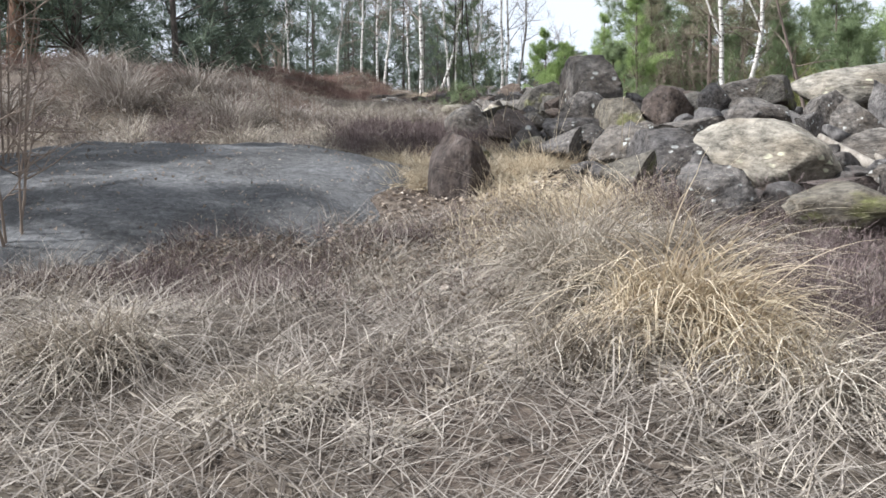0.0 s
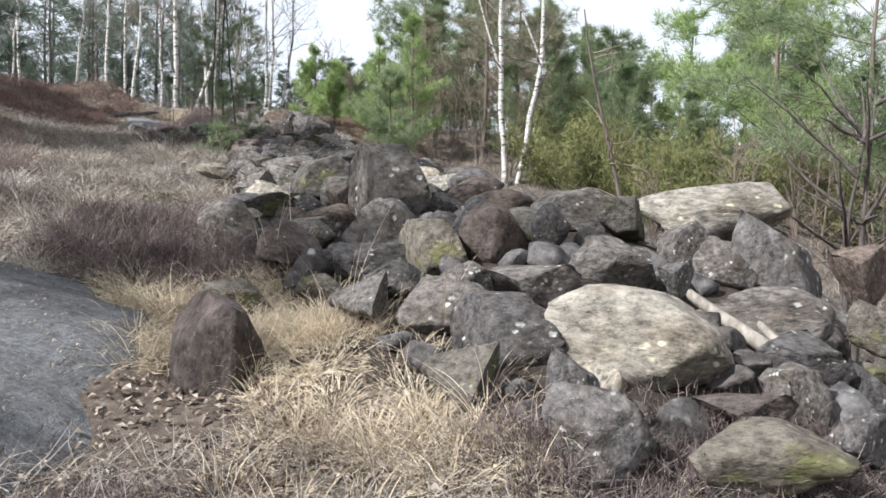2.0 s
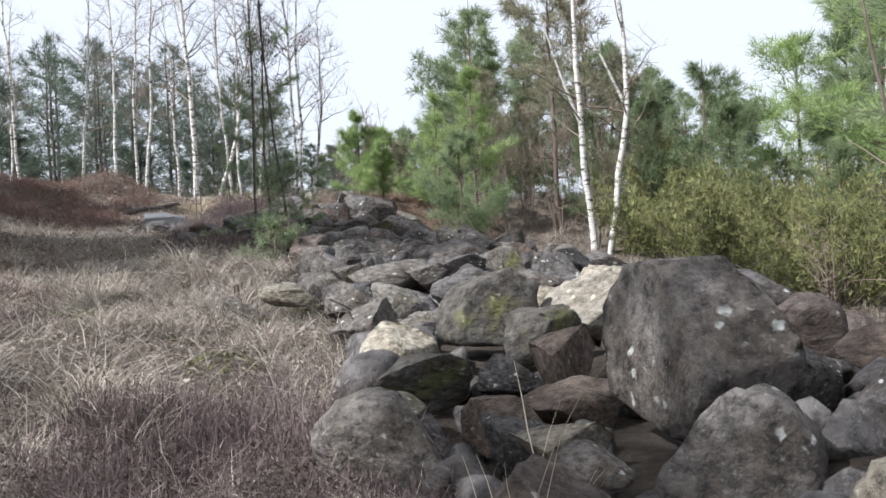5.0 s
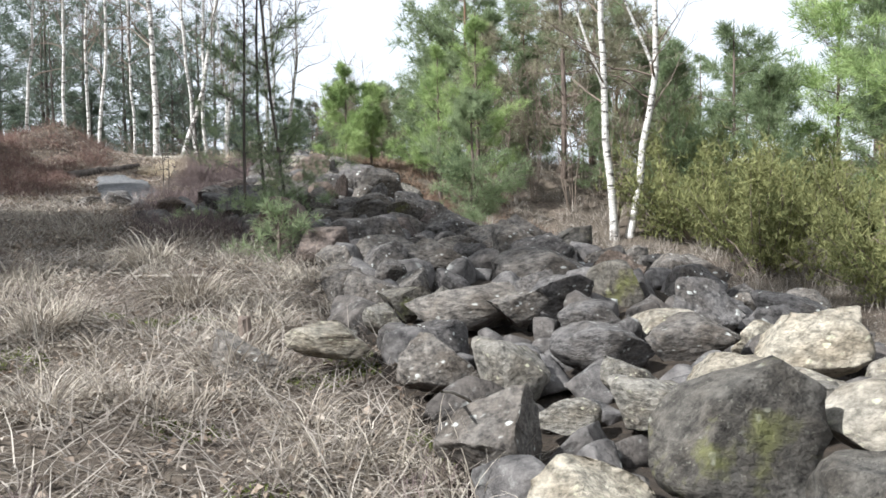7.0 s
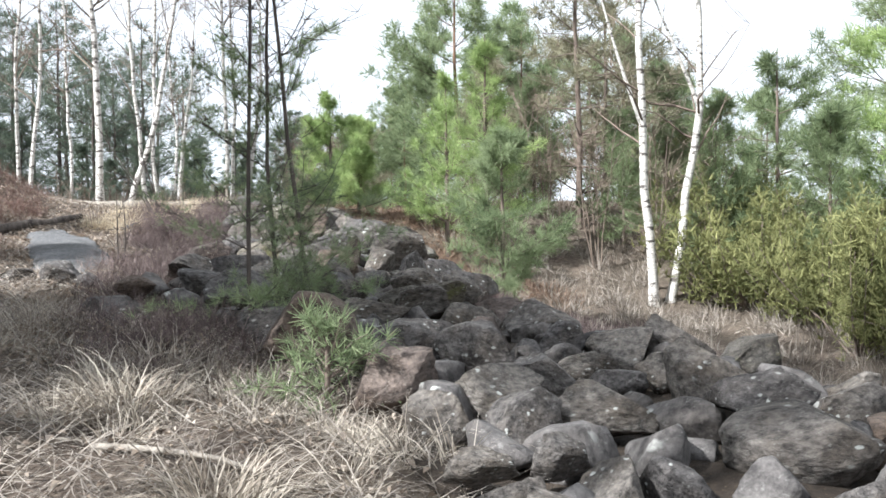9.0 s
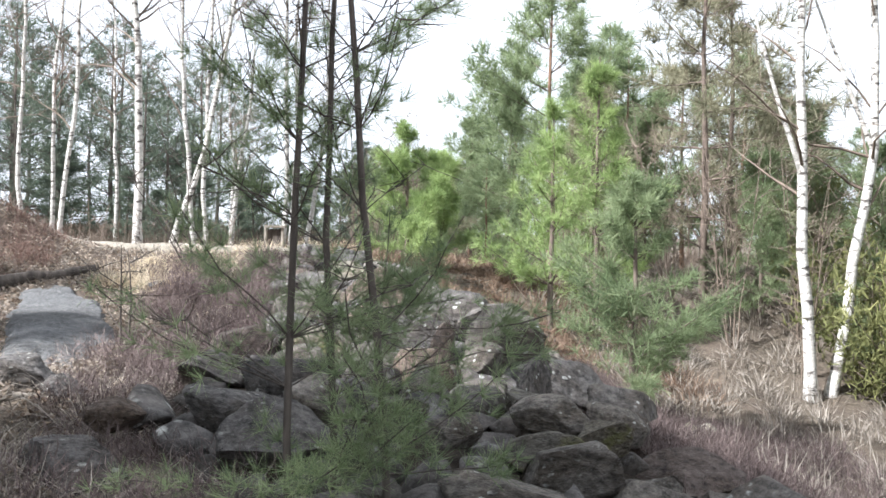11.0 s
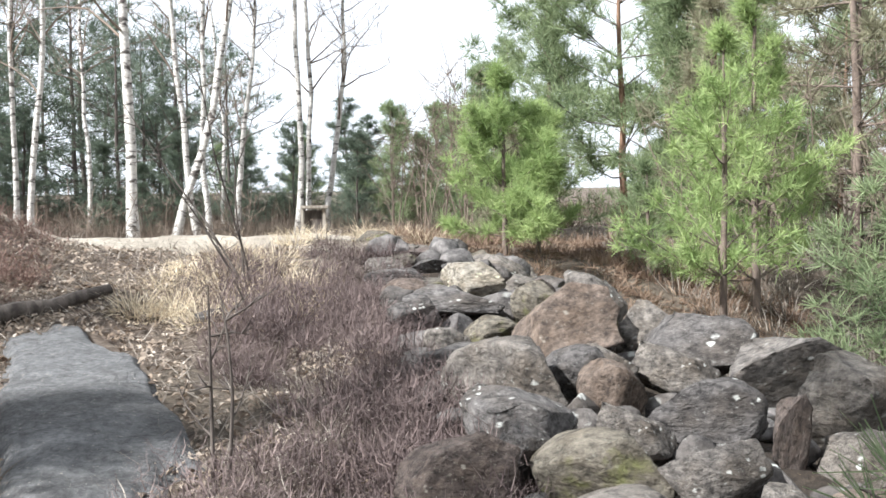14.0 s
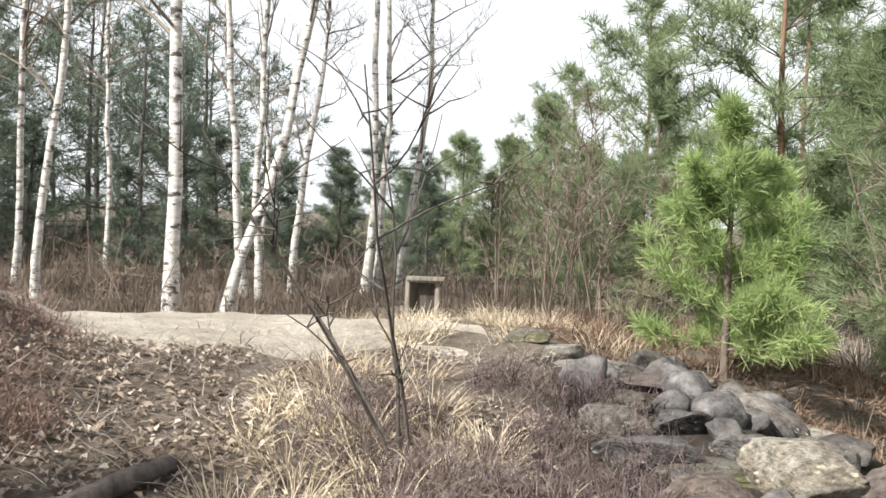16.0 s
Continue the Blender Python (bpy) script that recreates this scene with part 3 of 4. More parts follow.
# scattered stones in the grass
for x, y, s in ((-1.0, 20.35, 0.34), (-0.75, 20.2, 0.25), (-1.35, 20.6, 0.22), (-0.2, 13.2, 0.35), (4.3, 22.0, 0.30), (4.7, 22.6, 0.24), (3.9, 21.6, 0.26),
                (2.4, 30.6, 0.25), (2.7, 30.4, 0.22), (2.1, 30.9, 0.2), (-0.6, 18.7, 0.4), (-0.3, 24.0, 0.2)):
    boulder(x, y, float(ground(x, y)) + s * 0.12, s * 1.2, s, s * 0.7, s * 900, int(s * 100), GRANITE_PALE_LIT if x > 1.5 else GRANITE)


# ---- trees ----
def needle_mesh(name, rng, centres, dirs, count, length, width, cone=0.9):
    """Tufts of flat pointed needles."""
    c = np.repeat(centres, count, 0)
    d = np.repeat(dirs, count, 0) + rng.normal(0, cone, (len(c), 3))
    d /= np.linalg.norm(d, axis=1)[:, None] + 1e-9
    side = np.cross(d, rng.normal(0, 1, (len(c), 3)))
    side /= np.linalg.norm(side, axis=1)[:, None] + 1e-9
    ln = length * rng.uniform(0.6, 1.25, len(c))[:, None]
    w = width * rng.uniform(0.7, 1.3, len(c))[:, None]
    v = np.stack([c - side * w / 2, c + side * w / 2, c + d * ln + side * w * 0.25, c + d * ln - side * w * 0.25], 1).reshape(-1, 3)
    return mesh_from(name, v, np.arange(len(v)).reshape(-1, 4))


def bent(rng, start, az, rise, length, steps, sag=0.0, wob=0.12):
    """Points along a limb that starts at an azimuth and rise and wanders."""
    p, out = np.array(start, float), [np.array(start, float)]
    for k in range(steps):
        az += rng.normal(0, wob)
        rise += rng.normal(0, wob) + sag
        p = p + length / steps * np.array([math.cos(az) * math.cos(rise), math.sin(az) * math.cos(rise), math.sin(rise)])
        out.append(p)
    return np.array(out)


def pine(x, y, h, spread, mat, seed, label, clear=0.08, old=False, tufts=1.0, size=1.0, bark=None, lean=0.0, group="pines", dead=0.0, radius=None, base=None, needles=None, thin=0.0):
    """A pine or spruce: trunk, limbs and a needle crown of separate tufts."""
    rng = np.random.default_rng(seed)
    root = thing("pine_tree", x, y, float(ground(x, y)) - 0.05 if base is None else base, label, "tree", group, float(rng.uniform(0, 360)))
    r0 = radius or 0.009 + 0.0085 * h
    trunk, limbs = Tubes(8), Tubes(5)
    n = 9
    zs = np.linspace(0, h, n)
    ax = np.cumsum(rng.normal(0, 0.012 * h / 3, n)) + lean * zs
    ay = np.cumsum(rng.normal(0, 0.012 * h / 3, n))
    ax[0] = ay[0] = 0
    trunk.add(np.stack([ax, ay, zs], 1), r0 * (1 - zs / h) ** 0.8 + 0.006)
    spots, ways = [], []
    levels = max(6, int(h * (1 - clear) / (0.16 + 0.045 * h)))
    for i in range(levels):
        t = clear + (1 - clear) * (i + rng.uniform(-0.3, 0.3)) / levels
        t = min(max(t, clear), 0.97)
        u = (t - clear) / (1 - clear)
        prof = (0.45 + 0.75 * math.sin(math.pi * min(1, u * 0.75 + 0.22))) * (1 - u ** 4) if old else (1 - u) ** 0.75 * 0.95 + 0.10
        for _ in range(rng.integers(4, 7) if not old else rng.integers(3, 6)):
            ln = spread * prof * rng.uniform(0.55, 1.15)
            start = (np.interp(t * h, zs, ax), np.interp(t * h, zs, ay), t * h)
            rise = rng.uniform(0.15, 0.6) + 0.5 * u if not old else rng.uniform(-0.15, 0.45) + 0.3 * u
            pts = bent(rng, start, rng.uniform(0, 2 * math.pi), rise, ln, 5, 0.05)
            rad = max(0.003, r0 * 0.28 * (1 - u * 0.6))
            limbs.add(pts, np.linspace(rad, 0.002, 6))
            if rng.uniform() < dead * (1 + thin * u):
                for q in pts[2:]:
                    for _ in range(3):
                        limbs.add(bent(rng, q, rng.uniform(0, 6.28), rng.uniform(-0.3, 0.8), ln * rng.uniform(0.15, 0.35), 3), np.linspace(0.0022, 0.001, 4))
                continue
            m = max(3, int(tufts * (4 + 9 * ln / size)))
            s = rng.uniform(0.28 if old else 0.18, 1.0, m) ** 0.8
            q = np.stack([np.interp(s, np.linspace(0, 1, 6), pts[:, k]) for k in range(3)], 1)
            axis = (pts[-1] - pts[0]) / (np.linalg.norm(pts[-1] - pts[0]) + 1e-9)
            off = rng.normal(0, 1, (m, 3)) * np.array([1, 1, 0.45]) * (0.10 * ln * (1.15 - 0.6 * s))[:, None]
            spots.append(q + off)
            ways.append(axis * 0.8 + off / (np.linalg.norm(off, axis=1)[:, None] + 1e-9) * 0.5 + np.array([0, 0, 0.35]))
    solid("trunk", trunk.mesh("trunk"), bark or BARK, root)
    solid("branchwork", limbs.mesh("branchwork"), BARK_DARK if mat is NEEDLE_DARK or bark is BARK_DARK else BARK, root, kind="stuff")
    if spots:
        c, d = np.concatenate(spots), np.concatenate(ways)
        d /= np.linalg.norm(d, axis=1)[:, None]
        count, wide = needles or (13, 0.0065 * size)
        solid("crown", needle_mesh("crown", rng, c, d, count, 0.13 * size, wide), mat, root, kind="stuff")
    return root


def birch(x, y, h, r, seed, lean=(0.0, 0.0), kink=0.0, label="slender white birch with bare twigs", fork=0.0, twig=1.0, base=None):
    """A leafless birch: white trunk with dark marks, thin limbs, fine twigs."""
    rng = np.random.default_rng(seed)
    root = thing("birch_tree", x, y, float(ground(x, y)) - 0.05 if base is None else base, label, "tree", "birches")
    trunk, limbs = Tubes(9), Tubes(4)
    n = 14
    s = np.linspace(0, 1, n)
    bend = kink * np.sin(s * math.pi * 1.3)
    ax = lean[0] * h * s + bend + np.cumsum(rng.normal(0, 0.032, n)) * min(1, h / 6)
    ay = lean[1] * h * s + np.cumsum(rng.normal(0, 0.018, n)) * min(1, h / 6)
    ax[0] = ay[0] = 0
    pts = np.stack([ax, ay, s * h], 1)
    trunk.add(pts, r * (1 - s) ** 0.75 + 0.006 + 0.5 * r * np.exp(-s * 40))
    tips = []
    for i in range(int(13 * twig) + 5):
        t = rng.uniform(0.28, 0.97)
        p = [np.interp(t, s, pts[:, k]) for k in range(3)]
        ln = h * rng.uniform(0.10, 0.22) * (1.25 - t)  + 0.25
        b = bent(rng, p, rng.uniform(0, 6.28), rng.uniform(0.5, 1.15), ln, 5, -0.04, 0.16)
        limbs.add(b, np.linspace(r * 0.32 * (1 - t) + 0.006, 0.003, 6))
        tips.append(b)
        for q in b[2:]:
            c = bent(rng, q, rng.uniform(0, 6.28), rng.uniform(0.1, 1.0), ln * rng.uniform(0.25, 0.5), 3, -0.1, 0.2)
            limbs.add(c, np.linspace(0.005, 0.002, 4))
            tips.append(c)
    if fork:
        p = [np.interp(fork, s, pts[:, k]) for k in range(3)]
        b = bent(rng, p, 3.0, 1.15, h * 0.30, 7, 0.02, 0.05)
        trunk.add(b, np.linspace(r * 0.5, 0.006, 8))
    solid("trunk", trunk.mesh("trunk"), BIRCH, root)
    solid("branchwork", limbs.mesh("branchwork"), TWIGS, root, kind="stuff")
    ends = np.concatenate([b[1:] for b in tips])
    m = int(2 * twig) + 1
    roots = np.repeat(ends, m, 0)
    v, f = strips(rng, roots, rng.uniform(0, 6.28, len(roots)), rng.uniform(0.15, 0.45, len(roots)), 0.0045, rng.uniform(0.2, 1.2, len(roots)), rng.uniform(0, 1.2, len(roots)), 3)
    solid("twigwork", mesh_from("twigwork", v, f), TWIGS, root, "fine grey-brown twigs", kind="stuff")
    return root


def bare_bush(x, y, h, stems, seed, label, spread=0.35, mat=None, r=0.010, group="bare saplings", forks=4, lean=0.0):
    """A leafless many-stemmed sapling."""
    rng = np.random.default_rng(seed)
    root = thing("bare_sapling", x, y, float(ground(x, y)) - 0.03, label, "sapling", group)
    for k in range(stems):
        tb = Tubes(5)
        a = rng.uniform(0, 6.28)
        p = bent(rng, (0.05 * math.cos(a), 0.05 * math.sin(a), 0), a, 1.57 - rng.uniform(0.05, spread) - lean, h * rng.uniform(0.65, 1.1), 8, 0.0, 0.07)
        tb.add(p, np.linspace(r, 0.003, 9))
        for q in range(forks):
            i = rng.integers(2, 8)
            b = bent(rng, p[i], rng.uniform(0, 6.28), rng.uniform(0.2, 1.0), h * rng.uniform(0.15, 0.4), 5, 0.02, 0.12)
            tb.add(b, np.linspace(r * 0.5, 0.002, 6))
            for _ in range(3):
                c = bent(rng, b[rng.integers(1, 5)], rng.uniform(0, 6.28), rng.uniform(0.0, 1.0), h * rng.uniform(0.06, 0.16), 3)
                tb.add(c, np.linspace(0.004, 0.0015, 4))
        solid("stem", tb.mesh("stem"), mat or BARK_DARK, root)
    return root


# young pines along the stone field
pine(2.68, 26.5, 1.8, 0.80, NEEDLE_BRIGHT, 1, "young bright yellow-green pine above dead bracken", 0.14, tufts=5.0, size=0.85)
pine(3.22, 26.95, 1.6, 0.65, NEEDLE_BRIGHT, 2, "young bright yellow-green pine above dead bracken", 0.14, tufts=4.5, size=0.85)
pine(3.95, 24.8, 2.6, 0.85, NEEDLE_BRIGHT, 3, "young light green pine with a bare lower trunk", 0.22, tufts=2.2, size=0.9)
pine(4.15, 26.4, 1.2, 0.42, NEEDLE, 4, "small bushy dark green pine", 0.10, tufts=1.8, size=0.85)
pine(3.75, 22.3, 2.05, 0.95, NEEDLE, 5, "young green pine with wide low branches", 0.10, tufts=3.4, size=0.9)
pine(4.9, 25.7, 3.3, 1.05, NEEDLE_BRIGHT, 6, "young light green pine with a straight thin trunk", 0.12, tufts=2.2, size=1.0)
pine(5.6, 27.5, 3.0, 1.1, NEEDLE_DULL, 7, "mid-sized dull green pine among other pines", 0.08, tufts=1.5, size=1.2)
pine(3.9, 29.2, 1.6, 0.6, NEEDLE_DULL, 71, "mid-sized dull green pine among other pines", 0.08, tufts=1.4, size=1.1)
pine(0.30, 16.15, 0.46, 0.48, NEEDLE, 8, "low sparse pine seedling at the edge of the boulders", 0.08, tufts=0.7, size=0.65)

# the many-stemmed sapling pine beside the path
for k, (dx, dy, hh, ln) in enumerate(((0.0, 0.0, 3.3, 0.03), (0.16, 0.06, 3.0, -0.06), (0.36, -0.02, 3.4, 0.10))):
    pine(0.20 + dx, 17.85 + dy, hh, 0.78, NEEDLE, 20 + k, "thin dark-stemmed sapling pine with sparse needles", 0.06, tufts=1.25, size=0.55, bark=BARK_DARK, lean=ln,
         group="sapling clump", dead=0.14, thin=8.0, radius=0.010, needles=(30, 0.0020))

# tall pines east and beyond
TALL = ((7.0, 26.8, 5.6, 1.6, NEEDLE_DULL, "tall pine with brown dead twigs and thin needles"), (8.3, 28.3, 4.9, 1.5, NEEDLE_DULL, "tall pine with brown dead twigs and thin needles"),
        (9.6, 25.0, 3.6, 1.3, NEEDLE, "dense dark green pine behind junipers"), (11.4, 24.4, 4.2, 1.6, NEEDLE_BRIGHT, "light green spreading pine in sun"))
pine(10.7, 16.7, 5.6, 2.6, NEEDLE, 47, "tall spreading pine with brown twigs below", 0.16, True, 3.0, 1.6, BARK, dead=0.12, group="tall pines")
pine(11.4, 20.6, 5.6, 2.0, NEEDLE_BRIGHT, 48, "tall spreading light green pine", 0.14, True, 2.2, 1.7, BARK, group="tall pines")
for k, (x, y, h, sp, mat, lab) in enumerate(TALL):
    pine(x, y, h, sp, mat, 40 + k, lab, 0.12, True, 2.3, 1.7, BARK, dead=0.3 if k < 2 else 0.0, group="tall pines")
protos = [pine(6.4, 31.0, 5.4, 1.5, NEEDLE, 50, "tall green pine in the edge of the wood", 0.12, True, 2.3, 1.7, BARK_RED, group="tall pines"),
          pine(8.6, 33.5, 5.3, 1.7, NEEDLE, 51, "tall green pine with a reddish upper trunk", 0.18, True, 2.2, 1.7, BARK_RED, group="tall pines"),
          pine(12.6, 21.2, 4.0, 1.5, NEEDLE, 52, "bushy green pine in the edge of the wood", 0.05, False, 2.3, 1.5, BARK, group="tall pines"),
          pine(-1.5, 45.0, 6.4, 2.0, NEEDLE_DARK, 53, "airy dark pine standing against the sky", 0.06, True, 0.62, 2.4, BARK_DARK, group="far pines"),
          pine(-6.0, 47.0, 7.2, 2.2, NEEDLE_DARK, 54, "airy dark pine standing against the sky", 0.14, True, 0.62, 2.4, BARK_DARK, group="far pines")]


def again(k, x, y, s, turn):
    return copy_thing(protos[k], pose(x, y, float(ground(x, y)) - 0.05, 0, 0, turn) @ Matrix.Scale(s, 4))


for k, x, y, s in ((0, 6.0, 33.5, 0.7), (1, 7.4, 30.2, 0.92), (0, 9.8, 30.5, 1.0), (2, 6.1, 28.8, 0.85), (1, 11.0, 28.6, 0.8), (2, 8.2, 24.6, 0.72), (2, 10.4, 22.0, 0.75),
                   (0, 13.8, 24.8, 0.85), (2, 12.0, 18.6, 0.8), (0, 14.5, 19.5, 0.85), (2, 10.8, 15.6, 0.95), (1, 14.0, 15.8, 0.85), (2, 12.8, 13.2, 0.9), (0, 16.5, 22.5, 1.1),
                   (1, 13.0, 30.0, 1.1), (0, 16.0, 28.0, 1.1), (1, 19.0, 20.0, 1.1), (2, 16.2, 12.5, 1.1), (0, 11.2, 35.0, 1.1), (1, 14.5, 37.0, 1.2), (0, 18.5, 32.0, 1.2),
                   (2, 5.2, 37.5, 0.5), (0, 7.2, 41.0, 0.8), (2, 8.4, 42.5, 1.0), (1, 9.8, 44.0, 0.95), (2, 3.6, 42.0, 0.5), (2, 6.0, 46.0, 0.55), (0, 8.5, 50.0, 0.6), (2, 2.4, 50.0, 0.5),
                   (2, 4.8, 33.2, 0.5), (2, 9.0, 19.6, 0.55), (2, 7.4, 26.0, 0.7), (2, 8.9, 27.2, 0.85), (2, 9.3, 23.4, 0.75), (2, 10.6, 26.6, 0.95), (2, 6.7, 28.0, 0.75), (2, 8.0, 31.6, 1.0), (2, 6.9, 34.8, 1.0), (0, 12.0, 32.6, 0.9), (2, 14.6, 27.4, 1.1), (2, 11.5, 30.8, 1.0), (3, -2.6, 39.0, 0.8), (4, -1.6, 42.5, 0.85), (3, -0.7, 38.2, 0.7), (4, 0.7, 43.5, 0.8), (3, -3.7, 40.0, 0.9), (3, 1.7, 41.0, 0.65), (4, -4.8, 38.2, 0.8), (4, -7.2, 41.0, 0.9), (3, -5.9, 44.5, 1.0), (0, 5.4, 35.5, 0.88), (1, 6.4, 36.0, 0.95), (2, 4.6, 37.4, 0.85), (1, 7.6, 36.4, 1.0), (2, 5.9, 38.5, 1.3), (2, 21.0, 14.0, 1.2), (0, 22.5, 24.0, 1.3), (1, 21.0, 9.0, 1.1), (2, 17.5, 6.5, 1.1),
                   (3, -4.0, 42.0, 0.95), (4, -8.5, 43.0, 1.0), (3, -2.8, 52.0, 1.0), (4, -11.5, 48.0, 1.0), (3, 0.6, 47.0, 0.85), (4, 1.8, 56.0, 1.0), (3, -6.8, 38.5, 0.8), (3, -9.8, 37.0, 0.9),
                   (4, -13.5, 40.0, 1.0), (3, -16.0, 45.0, 1.1), (4, -5.5, 57.0, 1.1), (3, -10.5, 60.0, 1.2), (4, -17.0, 55.0, 1.2), (3, -1.0, 63.0, 1.1), (3, -0.2, 39.0, 0.62), (4, -3.2, 36.8, 0.55)):
    if y > 17 and k < 3 and 0.55 < (x + 0.5) / (y - 16.5) < 0.95:
        s *= 0.82         # the wood is lower there
    lane = x / (y - 3.4)
    if k < 3 and (0.09 < lane < 0.212 or 0.42 < lane < 0.53):
        # young wood in two gaps of the older one
        s = min(s, (2.4 + (0.095 if lane < 0.3 else 0.125) * (y - 3.4) - float(ground(x, y))) / (5.4, 5.3, 4.0)[k])
    again(k, x, y, s, (x * 57 + y * 31) % 360)

# the dark thicket on the west bank
thicket = [pine(-7.6, 23.5, 4.6, 1.35, NEEDLE_DARK, 60, "dense dark spruce in a shaded thicket", 0.03, False, 1.6, 1.7, BARK_DARK, group="thicket spruces"),
           pine(-8.6, 21.5, 5.6, 1.5, NEEDLE_DARK, 61, "dense dark spruce in a shaded thicket", 0.04, False, 1.5, 1.8, BARK_DARK, group="thicket spruces")]
for k, (x, y, s) in enumerate(((-7.5, 36.0, 0.42), (-6.0, 39.0, 0.5), (-4.2, 37.2, 0.4), (-2.4, 37.6, 0.42), (-1.0, 36.2, 0.36), (0.4, 36.8, 0.4), (1.8, 38.4, 0.42), (3.0, 40.0, 0.4), (4.4, 39.2, 0.45),
                               (-8.8, 40.5, 0.5), (-3.2, 43.0, 0.55), (0.2, 41.0, 0.5), (2.6, 45.0, 0.5), (5.4, 43.0, 0.5), (-0.4, 34.4, 0.28), (-4.9, 35.0, 0.33), (1.2, 34.6, 0.25), (3.3, 35.2, 0.33), (4.6, 48.0, 0.6), (7.0, 52.0, 0.7))):
    copy_thing(thicket[k % 2], pose(x, y, float(ground(x, y)) - 0.1, 0, 0, x * 53) @ Matrix.Diagonal((s * 1.5, s * 1.5, s, 1)))
# the first four stand out of view, added to shade slope and slab
for k, x, y, s in ((1, -8.0, 1.6, 1.0), (1, -6.4, 4.9, 1.0), (1, -5.6, 7.4, 0.95), (0, -6.6, 6.4, 1.1), (0, -4.2, 16.0, 1.1), (0, -4.0, 17.8, 1.15), (0, -4.4, 20.9, 1.0), (1, -6.0, 16.6, 1.4),
                   (1, -8.4, 17.0, 1.5), (1, -9.6, 20.0, 1.3), (1, -8.0, 22.6, 1.2)):
    copy_thing(thicket[k], pose(x, y, float(ground(x, y)) - 0.05, 0, 0, x * 77) @ Matrix.Scale(s, 4))
# old pines added down the bank, mostly unseen, whose high crowns dapple the boulders with shade
shade = pine(-6.2, 6.9, 11.5, 1.7, NEEDLE_DARK, 62, "tall old pine with a high dark crown", 0.48, True, 1.3, 2.0, BARK_RED, group="bank pines")
for x, y, s in ((-7.3, 6.7, 1.05), (-6.0, 12.4, 1.05), (-6.4, 14.4, 1.05), (-7.4, 15.0, 1.15), (-6.7, 15.9, 1.1), (-7.0, 17.3, 1.1)):
    copy_thing(shade, pose(x, y, float(ground(x, y)) - 0.05, 0, 0, x * 77) @ Matrix.Scale(s, 4))

# birches
birch(6.72, 23.9, 8.4, 0.066, 1, (-0.050, 0.01), -0.10, "tall white birch leaning over the heather", 0.33, base=1.48)
birch(6.92, 23.95, 8.2, 0.064, 2, (0.045, 0.0), 0.42, "tall white birch with a curved foot", 0.38, base=1.46)
birch(-0.62, 29.95, 8.5, 0.062, 3, (-0.01, 0.0), 0.03, "straight white birch behind the gravel track", 0, 1.2)
birch(-0.18, 30.0, 7.5, 0.045, 4, (0.20, 0.02), 0.16, "strongly leaning white birch behind the gravel track")
birch(-1.78, 30.8, 7.0, 0.036, 5, (0.055, 0.0), 0.08)
birch(-2.55, 31.8, 7.0, 0.036, 6, (-0.03, 0.0), 0.05)
birch(-2.15, 33.0, 7.4, 0.036, 7, (0.05, 0.0), -0.05)
birch(0.30, 32.2, 7.6, 0.042, 8, (-0.03, 0.0), 0.06)
birch(0.48, 32.4, 7.2, 0.038, 9, (0.015, 0.0), -0.05)
birch(0.95, 33.0, 4.6, 0.045, 10, (0.10, 0.0), 0.0)
birch(1.85, 33.0, 7.8, 0.046, 11, (-0.02, 0.0), 0.05, "white birch of a clump with a dark foot")
birch(2.02, 33.1, 7.4, 0.040, 12, (0.01, 0.0), -0.04, "white birch of a clump with a dark foot")
birch(2.35, 33.3, 5.6, 0.045, 13, (0.06, 0.0), 0.1, "white birch of a clump with a dark foot")
for k, (x, y, h, l) in enumerate(((-3.6, 33.0, 7.5, 0.06), (-4.9, 32.6, 7.0, -0.05), (-5.8, 35.5, 6.4, 0.08), (-1.2, 36.0, 6.6, -0.04), (-6.6, 31.5, 7.0, -0.07), (1.2, 37.5, 5.6, -0.05))):
    birch(x, y, h, 0.036, 30 + k, (l, 0.0), 0.06, twig=0.7)

# junipers and shrubs on the low ground
def juniper(x, y, h, spread, seed):
    rng = np.random.default_rng(seed)
    root = thing("juniper_bush", x, y, float(ground(x, y)) - 0.05, "yellow-green juniper bush in sun", "bush", "junipers")
    limbs, spots, ways = Tubes(5), [], []
    for k in range(24):
        a = rng.uniform(0, 6.28)
        ln = h * rng.uniform(0.55, 1.05)
        p = bent(rng, (0.1 * math.cos(a), 0.1 * math.sin(a), 0), a, 1.57 - rng.uniform(0.05, 1.15) * spread, ln, 6, 0.06, 0.14)
        limbs.add(p, np.linspace(0.018, 0.003, 7))
        m = int(70 * ln)
        s = rng.uniform(0.12, 1.0, m) ** 0.75
        q = np.stack([np.interp(s, np.linspace(0, 1, 7), p[:, i]) for i in range(3)], 1) + rng.normal(0, 0.11, (m, 3))
        spots.append(q)
        ways.append(np.tile([0, 0, 0.8], (m, 1)) + rng.normal(0, 0.4, (m, 3)))
    solid("branchwork", limbs.mesh("branchwork"), BARK, root, kind="stuff")
    solid("foliage", needle_mesh("foliage", rng, np.concatenate(spots), np.concatenate(ways), 6, 0.10, 0.011, 0.55), JUNIPER, root, kind="stuff")
    return root


shrubs = [juniper(7.4, 20.6, 1.8, 0.8, 1), juniper(8.4, 19.4, 2.0, 0.9, 2), juniper(8.2, 22.2, 1.5, 1.0, 3)]
